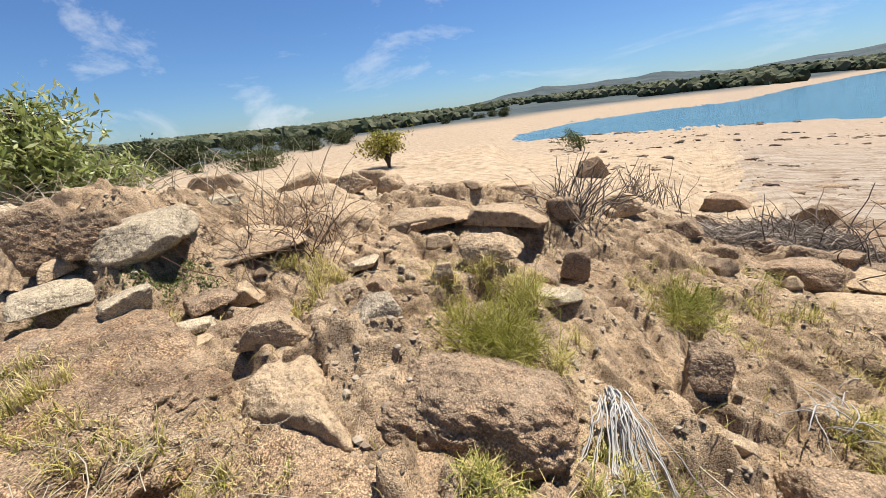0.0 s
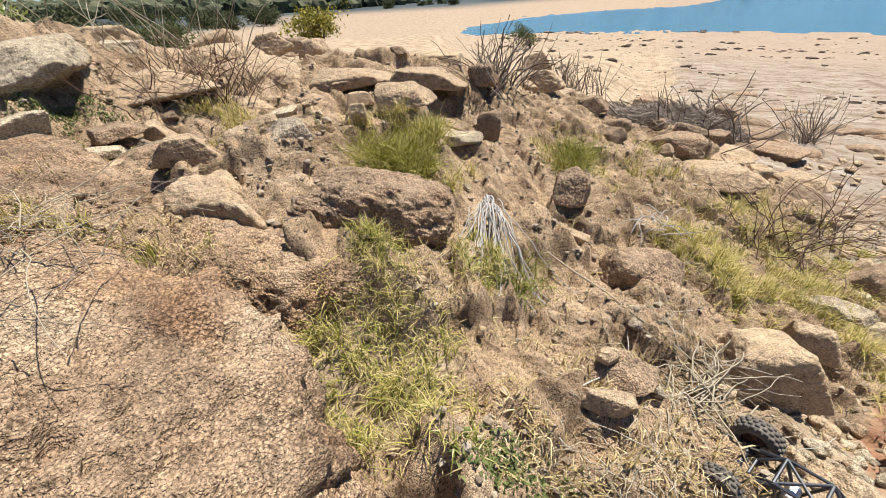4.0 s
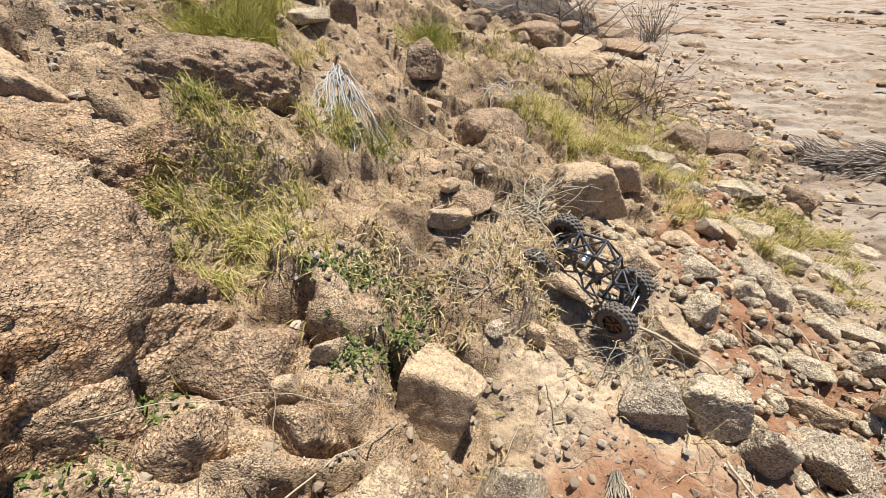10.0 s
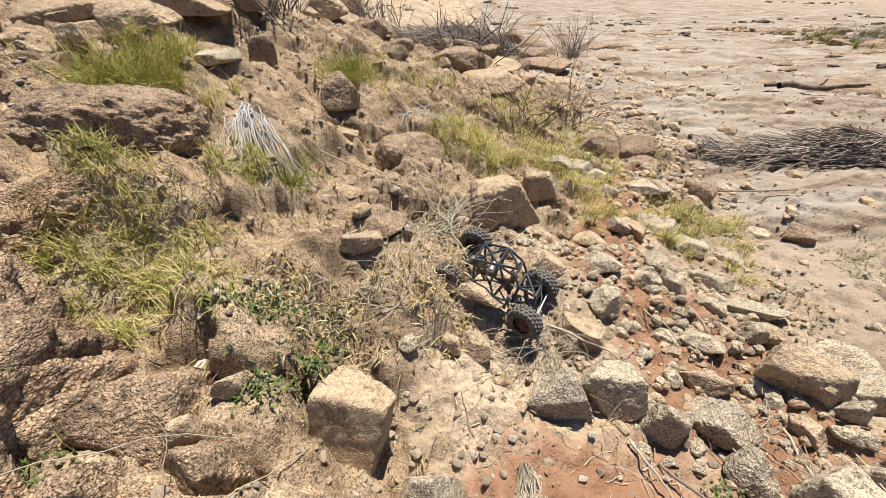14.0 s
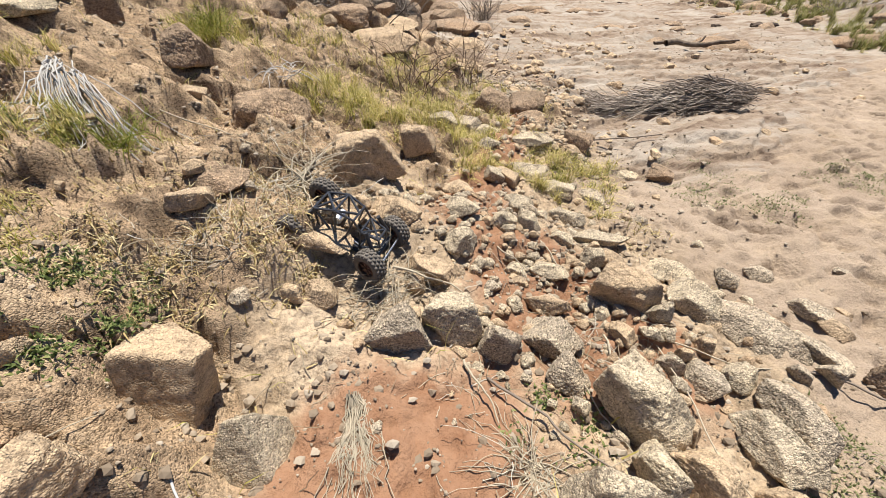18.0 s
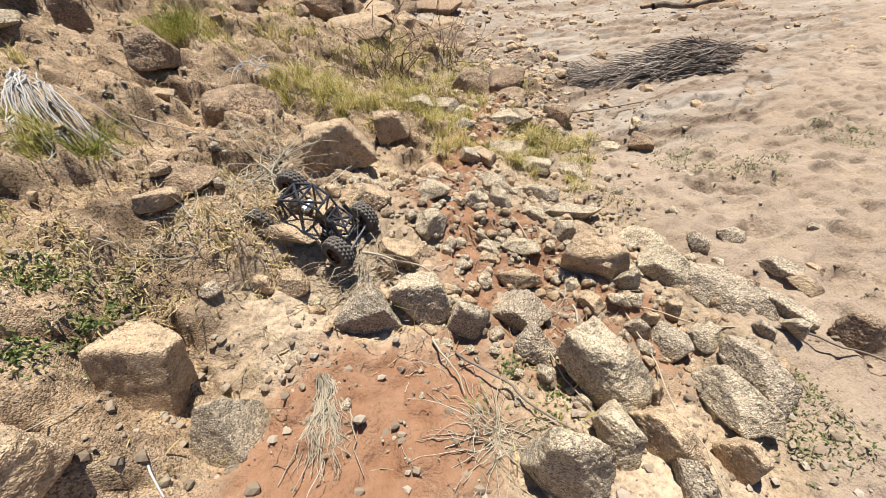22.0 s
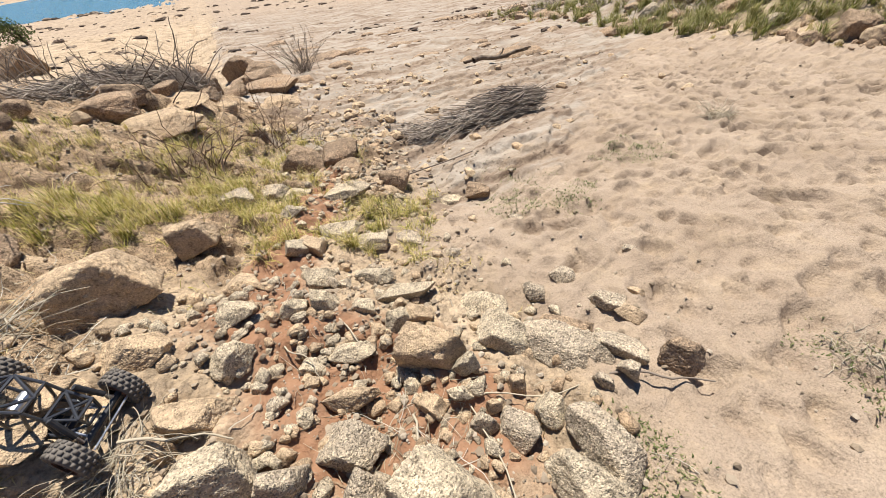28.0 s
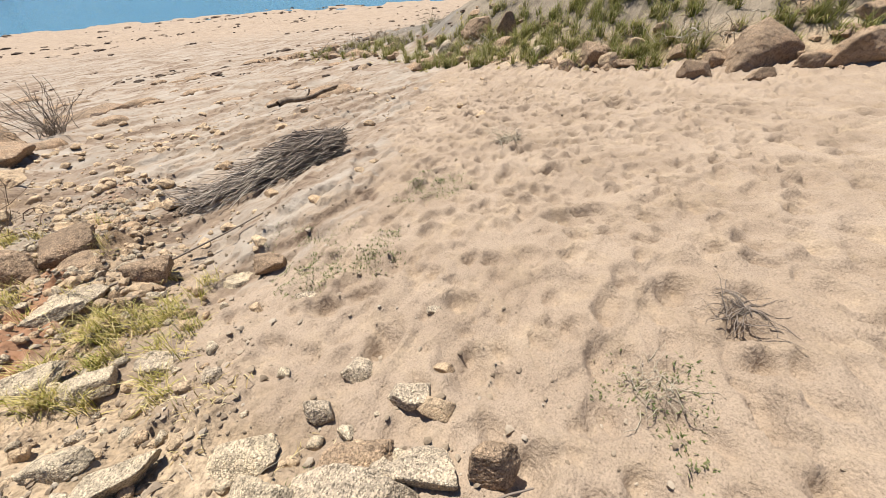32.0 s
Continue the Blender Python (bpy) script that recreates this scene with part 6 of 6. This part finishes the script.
def crawler(m):
    car = tagged(new("toy_rock_crawler"), "black tube-framed radio-controlled rock crawler with dusty knobbly tyres", "toy car")
    wb, tr = 0.17, 0.115
    for sx, sy, dz, steer in ((-1, 1, 0.012, 0), (-1, -1, -0.008, 0), (1, 1, -0.01, -14), (1, -1, 0.014, -14)):
        hub = part("wheel", tyre_mesh(), M_TYRE, car, "dusty knobbly rubber tyre", True)
        hub.matrix_local = pose(sx * wb, sy * tr, 0.067 + dz, 0, 0, steer)
        part("rim", rim_mesh(), M_RIM, hub, "dark bronze wheel rim")
    for sx in (-1, 1):
        part("axle", rod(bmesh.new(), (sx * wb, -tr + 0.02, 0.067), (sx * wb, tr - 0.02, 0.067), 0.009, 10), M_BLACK, car)
        part("differential", box(bmesh.new(), (sx * wb, 0.018 * sx, 0.069), (0.042, 0.04, 0.038)), M_BLACK, car)
        for sy in (-1, 1):
            a, b = Vector((sx * wb, sy * 0.07, 0.08)), Vector((sx * 0.105, sy * 0.05, 0.175))
            shock = part("shock_absorber", rod(bmesh.new(), a, a.lerp(b, 0.6), 0.004), M_STEEL, car, "steel shock shaft")
            part("spring", rod(bmesh.new(), a.lerp(b, 0.25), b, 0.0085, 10), M_BLACK, shock)
            part("link", rod(bmesh.new(), (sx * (wb - 0.01), sy * 0.045, 0.058), (sx * 0.03, sy * 0.025, 0.06), 0.004), M_STEEL, car, "bare steel suspension link")
    bm = box(bmesh.new(), (0, 0, 0.066), (0.15, 0.06, 0.014))
    part("skid_plate", bm, M_BLACK, car)
    part("battery", box(bmesh.new(), (0.06, 0, 0.1), (0.09, 0.04, 0.03)), M_BLACK, car)
    bm = rod(bmesh.new(), (-0.045, -0.005, 0.1), (-0.045, 0.05, 0.1), 0.019, 14)
    part("motor", bm, M_STEEL, car, "silver motor can")
    part("gearbox", box(bmesh.new(), (-0.015, 0, 0.095), (0.05, 0.045, 0.045)), M_BLACK, car)
    part("receiver", box(bmesh.new(), (0.01, 0.0, 0.135), (0.035, 0.025, 0.014)), M_RED, car, "red receiver box")
    part("servo", box(bmesh.new(), (wb + 0.015, 0.0, 0.105), (0.04, 0.022, 0.036)), M_RED, car, "red steering servo")
    part("tie_rod", rod(bmesh.new(), (wb + 0.032, -0.085, 0.07), (wb + 0.032, 0.085, 0.07), 0.0035), M_STEEL, car, "steel tie rod")
    r = 0.0048
    for s in (-1, 1):
        w0, w1, w2 = 0.032 * s, 0.052 * s, 0.044 * s
        for a, b in (((-0.15, w0, 0.1), (-0.12, w1, 0.17)), ((-0.12, w1, 0.17), (-0.03, w1, 0.215)), ((-0.03, w1, 0.215), (0.045, w2, 0.2)), ((0.045, w2, 0.2), (0.08, w2, 0.155)),
                     ((0.08, w2, 0.155), (0.155, w0, 0.145)), ((0.155, w0, 0.145), (0.165, w0 * 0.8, 0.1)), ((0.165, w0 * 0.8, 0.1), (0.09, w1, 0.068)), ((0.09, w1, 0.068), (-0.09, w1, 0.068)),
                     ((-0.09, w1, 0.068), (-0.15, w0, 0.1)), ((-0.12, w1, 0.17), (-0.09, w1, 0.068)), ((-0.03, w1, 0.215), (-0.02, w1, 0.068)), ((0.045, w2, 0.2), (0.02, w1, 0.068)),
                     ((0.08, w2, 0.155), (0.09, w1, 0.068)), ((-0.12, w1, 0.17), (-0.02, w1, 0.068)), ((-0.03, w1, 0.215), (0.05, 0, 0.2))):
            part("cage_tube", rod(bmesh.new(), a, b, r), M_TUBE, car)
    for x, w, z in ((-0.15, 0.032, 0.1), (-0.12, 0.052, 0.17), (-0.03, 0.052, 0.215), (0.045, 0.044, 0.2), (0.08, 0.044, 0.155), (0.155, 0.032, 0.145), (0.165, 0.026, 0.1), (0.09, 0.052, 0.068), (-0.09, 0.052, 0.068)):
        part("cage_tube", rod(bmesh.new(), (x, -w, z), (x, w, z), r), M_TUBE, car)
    for a, b in (((-0.12, 0.052, 0.17), (-0.03, -0.052, 0.215)), ((-0.12, -0.052, 0.17), (-0.03, 0.052, 0.215)), ((0.08, 0.044, 0.155), (0.155, -0.032, 0.145)), ((0.08, -0.044, 0.155), (0.155, 0.032, 0.145))):
        part("cage_tube", rod(bmesh.new(), a, b, r), M_TUBE, car)
    car.matrix_world = m
    return car


crawler(pose(-0.08, 1.13, 0.335, 2, 17, -28))

# ---- trees ----
M_BARK = island_material("bark", [(0, (0.07, 0.05, 0.035)), (1, (0.16, 0.12, 0.085))], 0.95)


def tree_mesh(h, spread, leaves, leaf, clumps, lean=(0, 0), low=0.25, narrow=1.0, stems=4):
    """Trunk and limbs as tapered tubes, and a crown of leaf tufts round the limb ends."""
    K = 7
    tops = np.column_stack([rng.normal(0, spread * 0.33, stems) + lean[0] * h, rng.normal(0, spread * 0.33, stems) + lean[1] * h, h * rng.uniform(0.6, 0.9, stems)])
    s = np.linspace(0, 1, K)[None, :, None]
    limbs = tops[:, None] * s**np.array([1.4, 1.4, 0.9]) + rng.normal(0, 0.02 * h, (stems, K, 3)) * s
    V1, F1 = tubes(limbs, np.full(stems, 0.03 * h), 0.25, 6)
    k = rng.randint(stems, size=clumps)
    u = rng.uniform(low, 1.0, clumps)
    base = tops[k] * (u[:, None] ** np.array([1.4, 1.4, 0.9]))
    end = base + rng.normal(0, 1, (clumps, 3)) * np.array([spread * 0.3, spread * 0.3, h * 0.1 * narrow])
    end[:, 2] = np.clip(end[:, 2], h * low * 0.6, h)
    tw = base[:, None] * (1 - s) + end[:, None] * s
    V2, F2 = tubes(tw, np.full(clumps, 0.006 * h), 0.4, 3)
    j = rng.randint(clumps, size=leaves)
    P = end[j] + rng.normal(0, 1, (leaves, 3)) * np.array([spread * 0.12, spread * 0.12, h * 0.055])
    d = rng.normal(0, 1, (leaves, 3)) + np.array([0, 0, 0.5])
    d /= np.linalg.norm(d, axis=1)[:, None]
    e = np.cross(d, rng.normal(0, 1, (leaves, 3)))
    e /= np.linalg.norm(e, axis=1)[:, None]
    sz = leaf * (0.6 + 0.8 * rng.rand(leaves))[:, None]
    V3 = np.stack([P, P + d * sz * 0.5 + e * sz * 0.28 * narrow, P + d * sz, P + d * sz * 0.5 - e * sz * 0.28 * narrow], 1).reshape(-1, 3)
    F3 = np.arange(leaves * 4).reshape(-1, 4)
    return (np.concatenate([V1, V2]), np.concatenate([F1, F2 + len(V1)])), (V3, F3)


def tree(name, x, y, label, mat, cat="tree", z=None, turn=0, **kw):
    root = tagged(new(name), label, cat)
    wood, crown = tree_mesh(**kw)
    for n_, (V, F), mt in (("trunk", wood, M_BARK), ("crown", crown, mat)):
        ob = new(n_, mesh_of(n_, V, F, mt, n_ == "trunk"))
        ob.parent = root
    root.matrix_world = pose(x, y, float(height(x, y)) - 0.05 if z is None else z, 0, 0, turn)
    return root


M_LEAF_Y = island_material("yellow_green_leaf", [(0, (0.13, 0.13, 0.02)), (0.5, (0.33, 0.3, 0.04)), (1, (0.55, 0.46, 0.08))], 0.6, 0.3, 0.35)
M_LEAF_G = island_material("willow_leaf", [(0, (0.2, 0.25, 0.06)), (0.5, (0.42, 0.46, 0.13)), (1, (0.62, 0.6, 0.3))], 0.5, 0.4, 0.35)
M_LEAF_D = island_material("oak_leaf", [(0, (0.035, 0.045, 0.018)), (0.5, (0.08, 0.095, 0.035)), (1, (0.16, 0.165, 0.07))], 0.7, 0.2, 0.2)
M_LEAF_M = island_material("bush_leaf", [(0, (0.05, 0.07, 0.02)), (0.5, (0.1, 0.13, 0.035)), (1, (0.2, 0.21, 0.07))], 0.7, 0.2, 0.25)

tree("small_tree", -19.34, 21.32, "small yellow-green willow with several bare stems", M_LEAF_Y, h=3.30, spread=1.899, leaves=2600, leaf=0.170, clumps=60, low=0.5, stems=6)
tree("small_tree", -11.12, 42.56, "leaning green bush standing on the dry lake bed", M_LEAF_M, h=2.33, spread=1.764, leaves=1500, leaf=0.160, clumps=60, lean=(-0.35, 0), low=0.3)
tree("bush", -55.62, 33.03, "broad green bush on the dry lake bed", M_LEAF_M, "bush", h=3.91, spread=6.324, leaves=2600, leaf=0.322, clumps=120, low=0.05, stems=8)
tree("bush", -79.85, 29.64, "round green bush on the dry lake bed", M_LEAF_M, "bush", h=1.72, spread=2.122, leaves=1200, leaf=0.186, clumps=60, low=0.05, stems=6)
tree("bush", -74.60, 33.02, "round green bush on the dry lake bed", M_LEAF_M, "bush", h=1.92, spread=2.075, leaves=1200, leaf=0.223, clumps=60, low=0.05, stems=6)
tree("willow_bush", -8.0, 1.9, "dense pale green willow bush with narrow leaves", M_LEAF_G, "bush", h=1.75, spread=0.8, leaves=5200, leaf=0.13, clumps=260, low=0.1, narrow=0.45, stems=14)
tree("willow_bush", -7.5, 2.3, "low pale green willow bush with narrow leaves", M_LEAF_G, "bush", h=0.8, spread=0.6, leaves=2200, leaf=0.11, clumps=160, low=0.1, narrow=0.45, stems=10)
fan("tall_grass", -7.0, 1.7, 160, 0.7, M_STRAW, 1.2, 0.08, 0.005, "dry brown grass stems under a willow bush", 0.12, 0.0, 0.6, "grass")

oaks = [tree("oak_tree", -120 - 8 * k, 45, "dark green oak on a low hill beyond the lake bed", M_LEAF_D, h=6 + k, spread=6.5, leaves=1500, leaf=0.75, clumps=110, low=0.2, stems=5) for k in range(3)]
for ob in oaks:
    ob["group"] = "oaks on the low hill"
for k in range(84):
    az = radians(rng.uniform(-84, -46) if k < 60 else rng.uniform(-47, -22))
    d = rng.uniform(95, 215) if k < 60 else rng.uniform(175, 300)
    x, y = -1 + d * math.sin(az), d * math.cos(az)
    s = rng.uniform(0.6, 1.1) * float(np.interp(math.degrees(az), [-84, -66, -58, -46, -22], [1.05, 0.95, 0.6, 0.5, 0.6]))
    copy_thing(oaks[k % 3], pose(x, y, float(height(x, y)) - 0.2, 0, 0, rng.uniform(0, 360)) @ Matrix.Diagonal((s, s, s * rng.uniform(0.8, 1.1), 1)))


def far_woods():
    v, f = ico(2)
    az = np.radians(rng.uniform(-85, 60, 26000))
    _, far = shore_line(np.degrees(az))
    d = np.maximum(far, 170) + 40 + rng.rand(26000) ** 1.3 * 620
    x, y = -1 + d * np.sin(az), d * np.cos(az)
    keep = fbm(x * 0.014, y * 0.014, 0.4, 4, 63) > 0.0 - 0.2 * step(350, 800, d)
    x, y, d = x[keep][:9000], y[keep][:9000], d[keep][:9000]
    s = (1.3 + 2.2 * rng.rand(len(x))) * (1 + 0.0006 * d)
    J = 1 + 0.32 * rng.uniform(-1, 1, (len(x), len(v), 1))
    V = v[None] * J * s[:, None, None] * np.array([1.1, 1.1, 0.95]) + np.column_stack([x, y, height(x, y) + s * 0.6])[:, None]
    F = f[None] + (np.arange(len(x)) * len(v))[:, None, None]
    me = mesh_of("woods", V.reshape(-1, 3), F.reshape(-1, 3), M_WOODS, False)
    tagged(new("far_woods", me), "dark oak scrub covering the hills beyond the lake", "woods", kind="stuff")


M_WOODS = island_material("far_oak_scrub", [(0, (0.05, 0.062, 0.032)), (0.5, (0.09, 0.1, 0.055)), (1, (0.17, 0.165, 0.095))], 0.9, 0.1)
far_woods()


def beach_debris():
    """Rows of drift and stones left by the falling water."""
    v, f = ico(2)
    n = 16000
    x, y = rng.uniform(-30, 45, n), 7 + 60 * rng.rand(n) ** 1.5
    row = np.abs(fbm(x * 0.03 + y * 0.02, (y + 0.1 * x) * 0.33, 0.5, 3, 93))
    keep = (row < 0.07) & (x > -0.35 * y + 0.5)
    x, y = x[keep][:2400], y[keep][:2400]
    s = (0.02 + 0.09 * rng.rand(len(x)) ** 4) * (1 + y * 0.02)
    J = 1 + 0.35 * rng.uniform(-1, 1, (len(x), len(v), 1))
    V = v[None] * J * s[:, None, None] * np.array([1.9, 1.0, 0.6]) + np.column_stack([x, y, height(x, y) + relief(x, y) + s * 0.1])[:, None]
    F = f[None] + (np.arange(len(x)) * len(v))[:, None, None]
    me = mesh_of("drift", V.reshape(-1, 3), F.reshape(-1, 3), M_DRIFT, False)
    tagged(new("drift_line", me), "rows of dark drift and stones on the dry lake bed", "drift", kind="stuff")


M_DRIFT = island_material("drift", [(0, (0.06, 0.045, 0.035)), (0.5, (0.2, 0.14, 0.1)), (1, (0.4, 0.31, 0.22))], 0.9, 0.1)
beach_debris()

flat_rocks = [rock_mesh(800 + k, (1, 0.55, 0.22), M_BROWN, 3, 6, 24.0) for k in range(6)]
slabs = []
for k in range(70):
    x, y = rng.uniform(1.5, 17), 6.5 + 14 * rng.rand()
    s = 0.25 + 0.75 * rng.rand() ** 2
    slabs.append((flat_rocks[k % 6], pose(x, y, ground_z(x, y) + 0.02 * s, rng.uniform(-5, 5), rng.uniform(-5, 5), rng.uniform(-25, 25)) @ Matrix.Diagonal((s, s, s, 1))))
joined("slabs", [a for a, b in slabs], [b for a, b in slabs], "low brown rock slabs bedded in the dry lake bed", "rocks")

# rocky knoll beyond the sand
knoll_rocks = [rock_mesh(830 + k, (1, 0.8, 0.5), M_BROWN, 4, 6, 40.0, 0.07, 0, 0.04) for k in range(8)]
heap = []
for k in range(230):
    y = rng.uniform(-5, 20)
    x = float(np.interp(y, KNOLL_Y, KNOLL_X)) + abs(rng.normal(0, 1.3)) - 0.2
    s = 0.1 + 0.5 * rng.rand() ** 3
    heap.append((knoll_rocks[k % 8], pose(x, y, ground_z(x, y) + 0.1 * s, rng.uniform(-20, 20), rng.uniform(-20, 20), rng.uniform(0, 360)) @ Matrix.Diagonal((s, s, s, 1))))
joined("knoll_stones", [a for a, b in heap], [b for a, b in heap], "brown weathered stones on the grassy knoll", "rocks")
for k in range(18):
    y = rng.uniform(-4, 16)
    x = float(np.interp(y, KNOLL_Y, KNOLL_X)) + rng.uniform(0.3, 3)
    fan("bare_shrub", x, y, 70, 0.5, M_TWIG if k % 2 else M_STRAW, 1.2, 0.08, 0.006, "dry grey brush on the grassy knoll", 0.2, 0.0, 0.25, "shrub")
